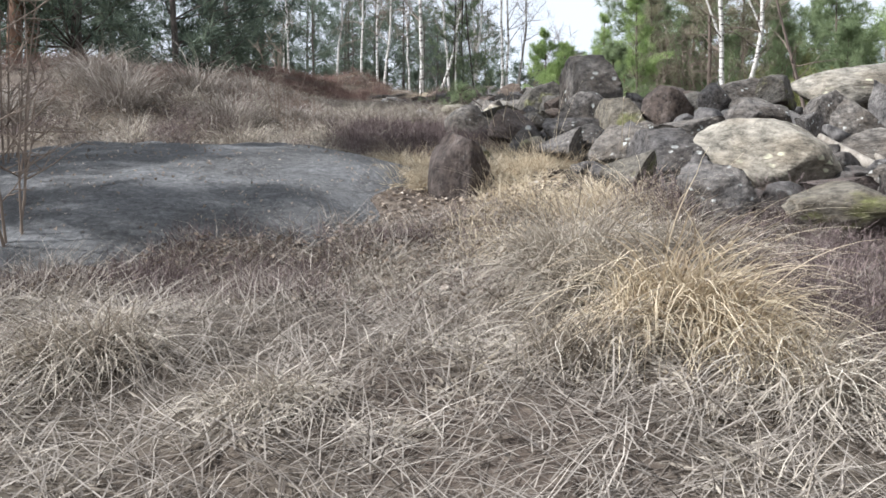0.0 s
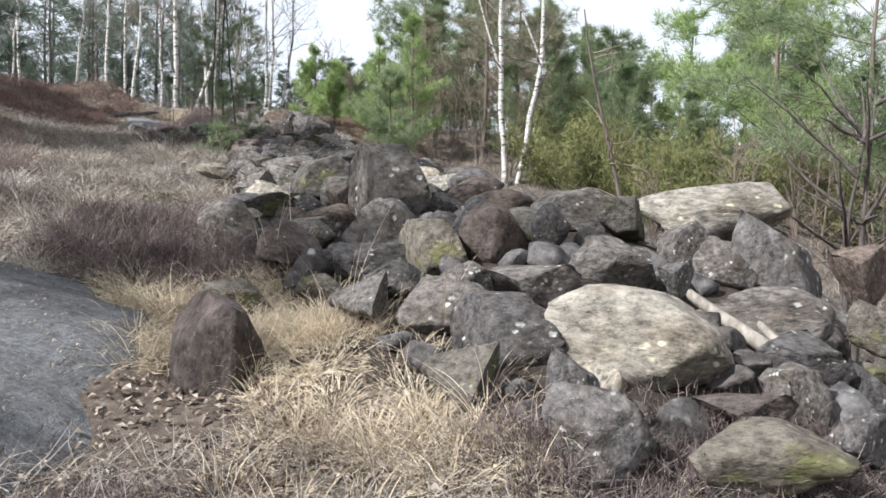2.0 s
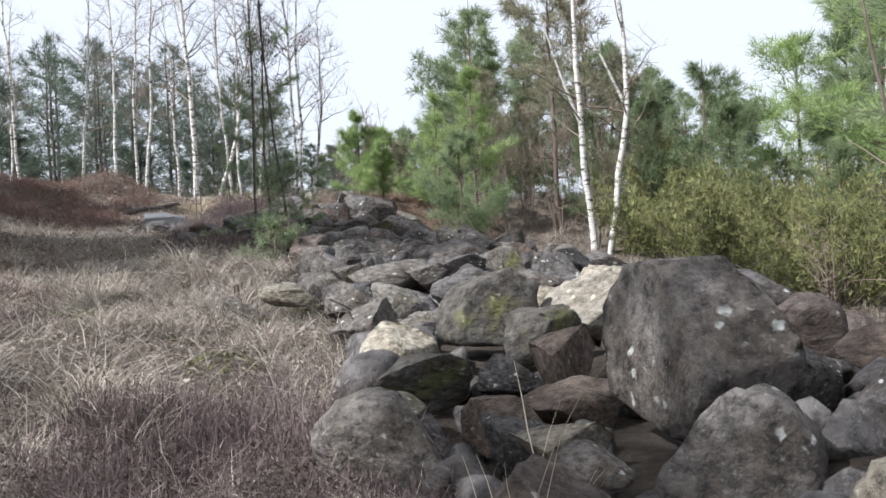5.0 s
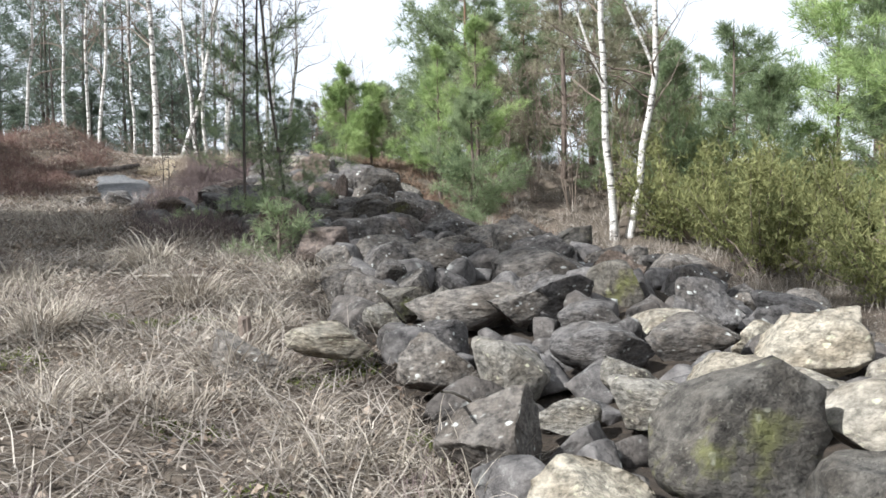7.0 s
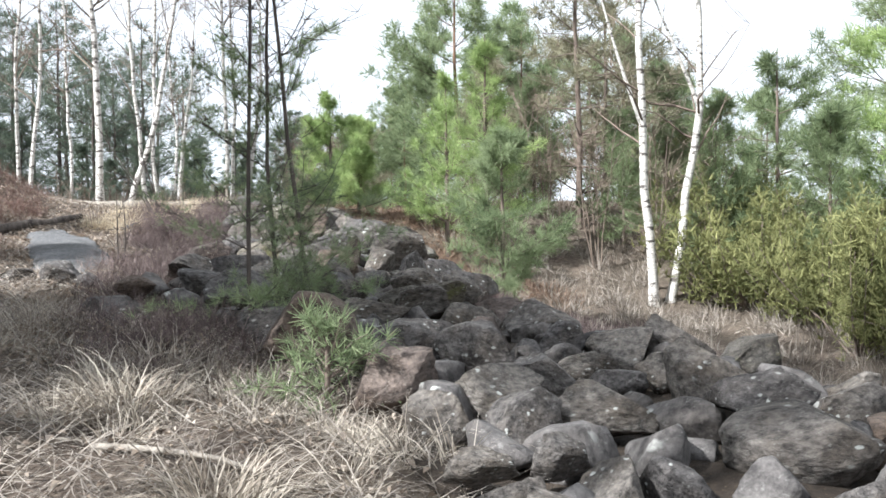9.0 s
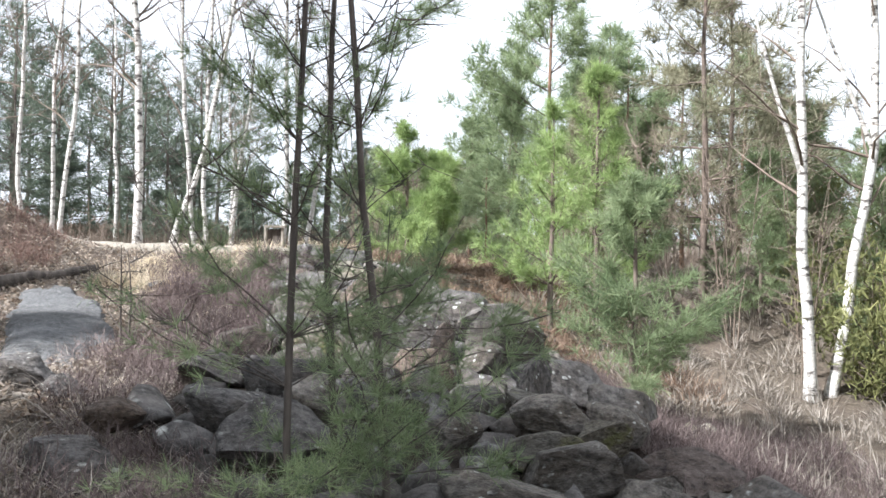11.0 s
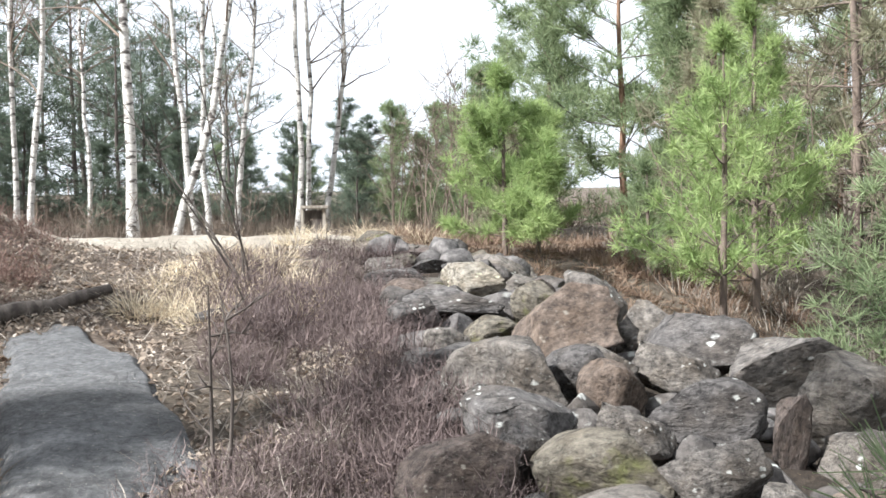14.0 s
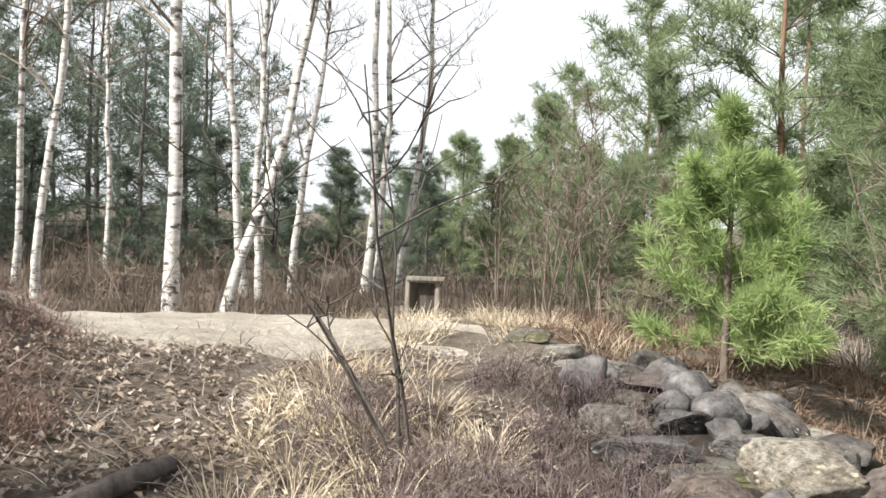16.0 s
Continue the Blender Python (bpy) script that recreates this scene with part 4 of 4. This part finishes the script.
for k, x, y, s in ((0, 9.4, 20.6, 1.05), (1, 9.6, 18.2, 0.95), (2, 7.9, 18.0, 1.0), (1, 10.6, 16.8, 1.0), (2, 8.0, 23.4, 1.2), 
                   (1, 8.6, 25.3, 0.85), (0, 9.6, 27.8, 1.0), (1, 9.9, 24.0, 0.9), (0, 11.5, 10.5, 1.0), (1, 12.5, 8.0, 1.0)):
    copy_thing(shrubs[k], pose(x, y, float(ground(x, y)) - 0.05, 0, 0, x * 91) @ Matrix.Scale(s, 4))

# bare saplings
bare_bush(0.10, 24.85, 1.75, 4, 1, "dark bare sapling with a few thin stems", 0.6, r=0.010)
bare_bush(-0.52, 21.4, 0.75, 2, 2, "small dark bare sapling beside the rock slab", 0.3)
for k, (x, y, h) in enumerate(((-2.6, 6.1, 1.6), (-2.9, 6.7, 1.9), (-2.35, 5.5, 1.3), (-3.3, 7.6, 1.8))):
    bare_bush(x, y, h, 4, 10 + k, "grey bare sapling at the rim of the bedrock", 0.35, TWIGS)
for k, (x, y, h) in enumerate(((3.0, 30.2, 2.4), (3.3, 30.5, 2.6), (3.5, 29.9, 2.2), (2.8, 30.9, 2.1), (4.1, 31.4, 2.6), (6.4, 25.0, 2.6), (5.6, 26.6, 2.2), (7.6, 25.4, 3.0), (5.9, 25.6, 1.8), (6.9, 24.3, 2.2), (7.2, 26.4, 2.8), (8.0, 24.4, 2.6), (5.5, 28.0, 2.2), (6.5, 26.9, 2.5),
                               (8.0, 14.0, 2.2), (8.6, 15.2, 2.6), (7.6, 15.4, 1.7), (9.0, 13.0, 2.4), (8.4, 16.6, 2.2), (7.2, 17.2, 1.5), (9.6, 12.0, 2.4), (7.9, 12.4, 1.7))):
    bare_bush(x, y, h, 5, 20 + k, "brown bare sapling in front of the pines", 0.22, TWIGS, forks=6)
for k, (x, y, h) in enumerate(((-1.75, 10.6, 0.9), (-1.5, 9.9, 0.7), (-0.9, 29.6, 0.8), (-1.2, 29.7, 0.9), (-0.3, 30.3, 0.8), (0.6, 30.0, 0.9))):
    bare_bush(x, y, h, 4, 40 + k, "low bare twiggy shrub in the grass", 0.6, TWIGS, r=0.006)
# the thin leaning dead tree and its neighbour east of the heap
dead = thing("dead_tree", 4.2, 11.4, float(ground(4.2, 11.4)) - 0.1, "thin leaning dead tree with a few bare branches", "tree")
rng = np.random.default_rng(5)
tb, lb = Tubes(7), Tubes(4)
zz = np.linspace(0, 2.7, 9)
tb.add(np.stack([-0.20 * zz + 0.05 * np.sin(zz * 2), 0.02 * zz, zz], 1), np.linspace(0.030, 0.007, 9))
for k in range(11):
    z = rng.uniform(0.4, 2.5)
    lb.add(bent(rng, (-0.20 * z, 0.02 * z, z), rng.uniform(0, 6.28), rng.uniform(-0.1, 0.7), rng.uniform(0.3, 0.8), 5), np.linspace(0.008, 0.002, 6))
solid("trunk", tb.mesh("trunk"), BARK, dead)
solid("branchwork", lb.mesh("branchwork"), TWIGS, dead, kind="stuff")
bare_bush(5.6, 9.7, 3.6, 2, 60, "tall dark bare tree at the edge of the stones", 0.2, BARK_DARK, r=0.045, forks=14)

# ---- low growth and litter ----
def scatter(seed, n, x0, x1, y0, y1, keep):
    rng = np.random.default_rng(seed)
    x, y = rng.uniform(x0, x1, n), rng.uniform(y0, y1, n)
    k = keep(x, y)
    return rng, x[k], y[k]


def on_slab(x, y, grow=1.0):
    a = ((x + 2.05) / (1.60 * grow)) ** 2 + ((y - 7.35) / (1.82 * grow)) ** 2 < 1
    b = ((x + 1.04) / (0.34 * grow)) ** 2 + ((y - 22.55) / (1.38 * grow)) ** 2 < 1
    return a | b


def clumpy(x, y, scale=1.0, shift=0.0):
    return 0.5 + 0.25 * (np.sin(3.1 * x * scale + 1.7 * y * scale + shift) + np.sin(2.3 * y * scale - 2.9 * x * scale + 2 * shift))


def tussocks(name, rng, x, y, per, length, width, lean, droop, mat, label, category="grass", spread=0.09, steps=5, lift=0.0, toward=None, wander=0.25):
    """Clumps of blades, gathered into one body of stuff."""
    n = len(x)
    cx, cy = np.repeat(x, per), np.repeat(y, per)
    s = np.repeat(rng.uniform(0.6, 1.25, n), per)
    a = rng.uniform(0, 6.28, n * per)
    r = spread * np.sqrt(rng.uniform(0, 1, n * per)) * s
    bx, by = cx + r * np.cos(a), cy + r * np.sin(a)
    s = s * (1.15 - 0.55 * r / (spread * s))
    if toward is not None:
        a = toward + rng.normal(0, 0.8, n * per)
    roots = np.stack([bx, by, ground(bx, by) - 0.02 + lift], 1)
    v, f = strips(rng, roots, a, length * s * rng.uniform(0.5, 1.15, n * per), width, rng.uniform(lean[0], lean[1], n * per), rng.uniform(droop[0], droop[1], n * per), steps, wander)
    z = ground(v[:, 0], v[:, 1]) + 0.006 + 0.02 * rng.uniform(0, 1, len(v))
    v[:, 2] = np.maximum(v[:, 2], z)
    return solid(name, mesh_from(name, v, f), mat, label=label, category=category, kind="stuff")


def mat_of_blades(name, rng, x, y, length, width, mat, label, category="grass", lift=0.03):
    """Blades that lie flat and tangled."""
    n = len(x)
    roots = np.stack([x, y, ground(x, y) + rng.uniform(0, lift, n)], 1)
    v, f = strips(rng, roots, rng.uniform(0, 6.28, n), length * rng.uniform(0.4, 1.2, n), width, rng.uniform(0.9, 1.6, n), rng.uniform(-0.3, 0.8, n), 2, 0.35)
    v[:, 2] = np.maximum(v[:, 2], ground(v[:, 0], v[:, 1]) + 0.004)
    return solid(name, mesh_from(name, v, f), mat, label=label, category=category, kind="stuff")


# matted grass of the first slope, and its tussocks
free = lambda x, y: ~on_slab(x, y) & ~in_stones(x, y, -0.1)
rng, x, y = scatter(1, 30000, -3.4, 3.4, 1.6, 6.3, lambda x, y: free(x, y) & (np.abs(x) < 0.8 + 0.52 * y))
mat_of_blades("matted_grass", rng, x, y, 0.30, 0.0055, GRASS_GREY, "flattened grey-brown dry grass")
rng, x, y = scatter(2, 300, -3.2, 3.2, 1.8, 5.6, lambda x, y: free(x, y) & (np.abs(x) < 0.6 + 0.52 * y) & (clumpy(x, y) > 0.42))
tussocks("grass_tussocks", rng, x, y, 60, 0.24, 0.0045, (0.2, 1.2), (0.5, 1.7), GRASS, "pale dry grass tussocks", spread=0.13)
# the great drooping tussocks and the golden grass below the boulders
for k, (x, y, s) in enumerate(((0.85, 3.70, 0.78), (1.02, 3.45, 0.62), (0.62, 4.75, 0.9), (0.68, 4.2, 0.9), (0.50, 3.5, 0.6), (1.15, 4.9, 0.8), (0.45, 5.35, 0.7), (1.2, 3.2, 0.6), (-1.3, 3.6, 0.5), (-0.55, 3.1, 0.45))):
    rng = np.random.default_rng(300 + k)
    tussocks("drooping_grass", rng, np.array([x]), np.array([y]), int(1250 * s), 0.98 * s, 0.0068, (0.35, 1.15), (0.9, 1.9), GRASS_GOLD if k < 2 else GRASS, "long drooping straw-coloured grass tussock", spread=0.24, steps=8, toward=-1.45)
rng, x, y = scatter(4, 130, 0.1, 2.4, 5.5, 7.6, lambda x, y: (x < west_edge(y) + 0.25) & (x > -0.1 + 0.1 * (y - 5)))
tussocks("golden_grass", rng, x, y, 95, 0.34, 0.005, (0.2, 1.1), (0.6, 1.7), GRASS_GOLD, "golden dry grass in front of the boulders", spread=0.13)
rng, x, y = scatter(42, 120, -0.65, 1.1, 7.15, 8.6, lambda x, y: (x < west_edge(y) + 0.2) & ~on_slab(x, y, 1.05))
tussocks("golden_grass", rng, x, y, 80, 0.32, 0.005, (0.3, 1.2), (0.6, 1.7), GRASS_GOLD, "golden dry grass between bedrock and boulders", spread=0.14)
rng, x, y = scatter(41, 20, 0.3, 3.2, 6.5, 9.5, lambda x, y: np.abs(x - west_edge(y)) < 0.45)
tussocks("grass_stalks", rng, x, y, 6, 0.75, 0.006, (0.0, 0.35), (0.1, 0.9), GRASS_GOLD, "tall single straw stalks between stones", spread=0.06)
# grassy mounds below the thicket
for k, (x, y, s) in enumerate(((-3.3, 10.6, 1.0), (-2.7, 11.3, 0.9), (-3.9, 11.4, 1.0), (-2.2, 10.4, 0.7), (-4.4, 10.2, 0.9), (-2.3, 12.2, 0.8), (-1.5, 11.2, 0.6), (-1.0, 12.6, 0.55),
                               (-1.2, 14.2, 0.6), (-0.35, 14.9, 0.7), (-2.0, 13.4, 0.7), (-0.6, 16.4, 0.55), (-1.6, 16.0, 0.6), (-0.9, 10.8, 0.5), (-1.9, 9.7, 0.55))):
    rng = np.random.default_rng(340 + k)
    tussocks("drooping_grass", rng, np.array([x]), np.array([y]), int(640 * s), 0.84 * s, 0.007, (0.0, 0.9), (1.2, 2.5), GRASS_GREY if k < 7 else GRASS, "bleached drooping grass tussock on the bank", spread=0.26, steps=6, wander=0.4)
# tangled tufts in the heather below the stones
rng, x, y = scatter(43, 90, -1.6, 0.6, 8.5, 10.8, lambda x, y: free(x, y) & (x < west_edge(y)))
tussocks("grass_tussocks", rng, x, y, 50, 0.30, 0.005, (0.4, 1.3), (0.4, 1.6), GRASS, "pale tangled grass tufts among heather", spread=0.16, wander=0.5)
# the slope along the stones
bank = lambda x, y: free(x, y) & (x < west_edge(y) + 0.15)
rng, x, y = scatter(5, 46000, -5.2, 1.2, 8.4, 20.5, lambda x, y: bank(x, y) & (x > -2.2 - 0.42 * (y - 6)) & ((y > 10.4) | (x < -1.0) | (np.sin(9 * x + 7 * y) > 0.6)))
mat_of_blades("matted_grass", rng, x, y, 0.28, 0.0065, GRASS_GREY, "flattened greyish dry grass")
rng, x, y = scatter(6, 620, -4.2, 1.0, 8.6, 20.0, lambda x, y: bank(x, y) & (clumpy(x, y, 0.9, 2.0) > 0.48) & ((y > 10.4) | (x < -1.0)))
tussocks("grass_tussocks", rng, x, y, 60, 0.30, 0.006, (0.1, 0.9), (0.6, 1.8), GRASS, "pale dry grass tussocks", spread=0.13)
rng, x, y = scatter(7, 60, -0.8, 0.5, 23.9, 26.3, lambda x, y: x > -0.75 + 0.25 * (y - 24.5))
tussocks("grass_tussocks", rng, x, y, 70, 0.30, 0.006, (0.1, 0.9), (0.5, 1.7), GRASS_GOLD, "golden dry grass tussocks by the track", spread=0.13)
rng, x, y = scatter(8, 8000, -3.2, 1.4, 20.0, 28.0, lambda x, y: free(x, y))
mat_of_blades("matted_grass", rng, x, y, 0.20, 0.006, GRASS_GREY, "thin flattened dry grass on the path")
rng, x, y = scatter(9, 60, 0.7, 2.4, 27.0, 29.6, lambda x, y: x > -5)
tussocks("grass_tussocks", rng, x, y, 50, 0.28, 0.006, (0.1, 0.8), (0.5, 1.6), GRASS_GOLD, "pale grass tussocks beside the gravel track", spread=0.13)


def heather(name, seed, n, x0, x1, y0, y1, keep, mat, label, h=0.22, per=170):
    """Low rounded bushes of short tangled twigs, gathered into one body of stuff."""
    rng, x, y = scatter(seed, n, x0, x1, y0, y1, keep)
    m = len(x) * per
    size = np.repeat(rng.uniform(0.55, 1.35, len(x)), per)
    a, r = rng.uniform(0, 6.28, m), np.sqrt(rng.uniform(0, 1, m))
    bx, by = np.repeat(x, per) + 0.23 * size * r * np.cos(a), np.repeat(y, per) + 0.23 * size * r * np.sin(a)
    top = h * size * (1 - 0.85 * r ** 2) * rng.uniform(0, 1, m) ** 0.6
    roots = np.stack([bx, by, ground(bx, by) - 0.01 + top * 0.8], 1)
    v, f = strips(rng, roots, a + rng.normal(0, 1.1, m), rng.uniform(0.05, 0.13, m), 0.0046, rng.uniform(0.3, 1.8, m), rng.uniform(-1.4, 0.9, m), 2, 0.8)
    return solid(name, mesh_from(name, v, f), mat, label=label, category="heather", kind="stuff")


heather("heather", 11, 260, 1.15, 3.6, 3.2, 6.1, lambda x, y: (x > 1.25 + 0.10 * (5.5 - y)) & (x < 0.8 + 0.52 * y), HEATHER, "dark purple-brown bare heather")
heather("heather", 10, 130, -2.7, 0.2, 4.7, 6.0, lambda x, y: free(x, y) & (clumpy(x, y, 1.2, 1.0) > 0.35), HEATHER, "low dark heather below the bedrock", 0.10)
heather("heather", 12, 210, -1.1, 0.7, 8.5, 10.6, lambda x, y: bank(x, y) & (x > -0.9) & ~on_slab(x, y, 1.15), HEATHER, "dark purple-brown bare heather")
heather("heather", 13, 230, -5.0, 0.6, 9.8, 16.5, lambda x, y: bank(x, y) & (clumpy(x, y, 0.8, 4.0) < 0.40) & ((y < 10.9) | (x < -2.2)), HEATHER, "dark purple-brown heather patches")
heather("heather", 9, 420, -5.0, 0.3, 9.2, 16.5, lambda x, y: bank(x, y) & (clumpy(x, y, 1.5, 0.5) > 0.55) & ((x < -1.3) | (y < 11.6)), HEATHER, "small dark heather bushes among pale grass", 0.20, 140)
heather("heather", 14, 260, -1.3, 1.0, 17.0, 21.5, lambda x, y: bank(x, y) & (x > -0.75), HEATHER, "dark heather beside the stones")
heather("heather", 15, 300, -0.5, 1.6, 20.6, 25.8, lambda x, y: (x > -0.45 + 0.05 * (y - 21)) & (x < west_edge(y) + 0.12) & (clumpy(x, y, 1.4, 0.6) > 0.30), HEATHER, "purple-brown heather beside the stones", 0.26, 260)
heather("heather", 16, 620, 2.1, 6.2, 16.2, 22.6, lambda x, y: (x > east_edge(y) - 0.15) & (x < 5.6), HEATHER, "purple-brown heather below the birches")
heather("red_heather", 17, 620, -6.0, -1.3, 21.0, 27.2, lambda x, y: ~on_slab(x, y, 1.2) & (x < np.where(y > 25.2, -1.3, -1.75) - 0.15 * np.sin(3 * y)), HEATHER_RED, "reddish-brown heather on the bank", 0.22, 120)
heather("red_heather", 18, 420, -7.0, -1.6, 10.5, 21.0, lambda x, y: (x < -1.9 - 0.18 * (y - 10) + 1.2) & ((y < 18) | (x < -3.2)) & (clumpy(x, y, 0.7, 1.0) > 0.3), HEATHER_RED, "reddish-brown heather on the bank", 0.22, 120)
rng, x, y = scatter(19, 420, 1.9, 5.6, 23.6, 28.6, lambda x, y: (x > east_edge(y) - 0.1) | (y > 26.4))
tussocks("bracken", rng, x, y, 40, 0.25, 0.009, (0.2, 1.3), (-0.3, 1.2), BRACKEN, "rust-brown dead bracken under young pines", "bracken", 0.16, 3)
rng, x, y = scatter(20, 700, 3.6, 10.5, 20.5, 30.0, lambda x, y: x > 4.2)
tussocks("undergrowth", rng, x, y, 26, 0.34, 0.010, (0.0, 1.0), (0.0, 1.2), GRASS_GREY, "pale dead undergrowth under the trees", "undergrowth", 0.2, 2)
rng, x, y = scatter(24, 700, 4.2, 9.5, 5.0, 20.5, lambda x, y: x > east_edge(y) - 0.2)
tussocks("undergrowth", rng, x, y, 34, 0.30, 0.008, (0.0, 1.0), (0.0, 1.2), GRASS_GREY, "pale dead undergrowth below the stones", "undergrowth", 0.22, 2)
rng, x, y = scatter(21, 620, -8.5, 5.0, 28.8, 35.0, lambda x, y: (y > 29.3) | (x < 0.4))
tussocks("brushwood", rng, x, y, 46, 0.50, 0.007, (0.0, 1.3), (-1.0, 1.0), BRUSH, "dark brown leafless brush behind the track", "brush", 0.30, 3, wander=0.7)
rng, x, y = scatter(22, 600, -14, 16, 36, 50, lambda x, y: y > 30)
tussocks("brushwood", rng, x, y, 26, 0.7, 0.02, (0.0, 1.3), (-0.8, 0.9), BRUSH, "dark brown leafless brush in the distance", "brush", 0.5, 2, wander=0.7)
rng, x, y = scatter(23, 60, -1.6, 1.3, 10.0, 14.5, lambda x, y: bank(x, y) & (clumpy(x, y, 1.3, 3.0) > 0.62))
tussocks("moss", rng, x, y, 160, 0.05, 0.012, (0.0, 1.0), (0.0, 1.0), MOSS, "low green moss cushions in the grass", "moss", 0.16, 2)


def leaves(name, seed, n, x0, x1, y0, y1, keep, label, top=None, size=0.85):
    rng, x, y = scatter(seed, n, x0, x1, y0, y1, keep)
    m = len(x)
    a, s = rng.uniform(0, 6.28, m), rng.uniform(0.013, 0.034, m) * size
    u = np.stack([np.cos(a), np.sin(a), rng.normal(0, 0.35, m)], 1) * s[:, None]
    w = np.stack([-np.sin(a), np.cos(a), rng.normal(0, 0.35, m)], 1) * s[:, None] * 0.62
    c = np.stack([x, y, (ground if top is None else top)(x, y) + rng.uniform(0.008, 0.035, m)], 1)
    up = np.array([0, 0, 0.012])
    v = np.stack([c - u, c - w + up, c + u, c + w + up], 1).reshape(-1, 3)
    return solid(name, mesh_from(name, v, np.arange(4 * m).reshape(-1, 4)), LEAF, label=label, category="leaves", kind="stuff")


leaves("leaf_litter", 31, 4500, -3.2, 1.0, 4.6, 7.0, lambda x, y: free(x, y) | (clumpy(x, y, 2) > 0.8), "curled brown dead leaves along the bedrock")
def slab_top(x, y):
    """The upper face of the broad slab."""
    c, n = math.cos(radians(14)), math.sin(radians(14))
    u, v = (c * (x + 2.05) + n * (y - 7.35)) / 1.62, (c * (y - 7.35) - n * (x + 2.05)) / 1.85
    r = (np.abs(u) ** 2.6 + np.abs(v) ** 2.6) ** (1 / 2.6)
    return height(x, y) + 0.05 + 0.35 * rough(x, y) + 0.15 * (1 - np.clip(r, 0, 1) ** 3)


leaves("leaf_litter", 32, 1300, -3.6, 0.0, 5.4, 9.3, lambda x, y: on_slab(x, y, 0.97) & (clumpy(x, y, 1.7, 2.0) > 0.35), "scattered dead leaves on bare rock", slab_top, 0.5)
leaves("leaf_litter", 33, 22000, -3.2, 1.0, 17.5, 27.0, lambda x, y: ~on_slab(x, y, 0.95) & ~in_stones(x, y) & ((x < -0.5) | (clumpy(x, y, 1.6) > 0.55)), "brown and pale dead leaves on the path")
leaves("leaf_litter", 34, 5000, -3.5, 1.0, 9.0, 17.5, bank, "dead leaves among the grass")


# ---- small things ----
def stick(pts, r, mat, label, name="fallen_branch"):
    tb = Tubes(6)
    tb.add(pts, np.linspace(r, r * 0.5, len(pts)))
    return solid(name, tb.mesh(name), mat, label=label, category="branch")


def lying(x0, y0, x1, y1, r, lift=0.0, n=6):
    s = np.linspace(0, 1, n)
    x, y = x0 + (x1 - x0) * s + 0.03 * np.sin(5 * s), y0 + (y1 - y0) * s + 0.02 * np.sin(8 * s)
    return np.stack([x, y, ground(x, y) + r * 0.8 + lift * s], 1)


stick(lying(-0.75, 15.9, -0.15, 15.2, 0.018, 0.05), 0.018, DEADWOOD, "bleached fallen branch in the grass")
stick(lying(0.75, 12.6, 0.35, 11.6, 0.010, 0.35), 0.010, DEADWOOD, "thin broken stick leaning out of the grass")
stick(lying(-1.9, 20.4, -0.6, 20.0, 0.016), 0.016, DEADWOOD, "bleached fallen branch on dead leaves")
stick(lying(-1.5, 19.7, -0.4, 20.6, 0.012), 0.012, DEADWOOD, "bleached fallen branch on dead leaves")
stick(lying(0.4, 29.2, 1.1, 29.3, 0.05), 0.05, DEADWOOD, "short sawn log beside the track", "log")
stick(lying(3.1, 6.5, 2.7, 7.2, 0.06, 0.1), 0.06, DEADWOOD, "bleached pole wedged between boulders")
stick(lying(3.3, 6.2, 3.0, 7.0, 0.05, 0.1), 0.05, DEADWOOD, "bleached pole wedged between boulders")
stick(lying(-1.85, 24.1, -0.85, 24.75, 0.07), 0.075, BARK_DARK, "dark rotten log across dead leaves", "log")
stick(lying(1.6, 29.3, 2.6, 28.6, 0.03), 0.03, DEADWOOD, "bleached fallen branch by pale stones")


def stump(x, y, r, h, label):
    rng = np.random.default_rng(int(abs(x * 100)))
    root = thing("tree_stump", x, y, float(ground(x, y)) - 0.03, label, "stump")
    bm = bmesh.new()
    bmesh.ops.create_cone(bm, cap_ends=True, segments=18, radius1=r * 1.25, radius2=r * 0.9, depth=h)
    for v in bm.verts:
        v.co += Vector((rng.normal(0, r * 0.07), rng.normal(0, r * 0.07), h / 2 + (rng.uniform(-0.12, 0.05) * h if v.co.z > 0 else 0)))
    me = bpy.data.meshes.new("stump")
    bm.to_mesh(me)
    bm.free()
    solid("bark", me, BARK, root)
    return root


stump(-0.16, 13.6, 0.035, 0.17, "small brown stump in pale grass")

# the weathered wooden frame beside the track
post = thing("wooden_frame", 1.25, 28.6, float(ground(1.25, 28.6)), "weathered grey wooden frame of two posts and a rail", "wooden frame", turn=-18)


def beam(name, parent, cx, cy, cz, sx, sy, sz, mat):
    bm = bmesh.new()
    bmesh.ops.create_cube(bm, size=1)
    bmesh.ops.scale(bm, vec=(sx, sy, sz), verts=bm.verts)
    bmesh.ops.bevel(bm, geom=bm.edges, offset=min(sx, sy, sz) * 0.18, segments=2, affect="EDGES")
    bmesh.ops.translate(bm, vec=(cx, cy, cz), verts=bm.verts)
    me = bpy.data.meshes.new(name)
    bm.to_mesh(me)
    bm.free()
    return solid(name, me, mat, parent)


beam("post", post, -0.12, 0, 0.17, 0.035, 0.04, 0.38, DEADWOOD)
beam("post", post, 0.12, 0.02, 0.17, 0.04, 0.04, 0.36, DEADWOOD)
beam("rail", post, 0.02, 0.0, 0.365, 0.31, 0.07, 0.035, DEADWOOD)
# thin dark panel added to stand for the dark opening between the posts
beam("dark_inside", post, 0.0, 0.05, 0.165, 0.20, 0.02, 0.33, BARK_DARK)
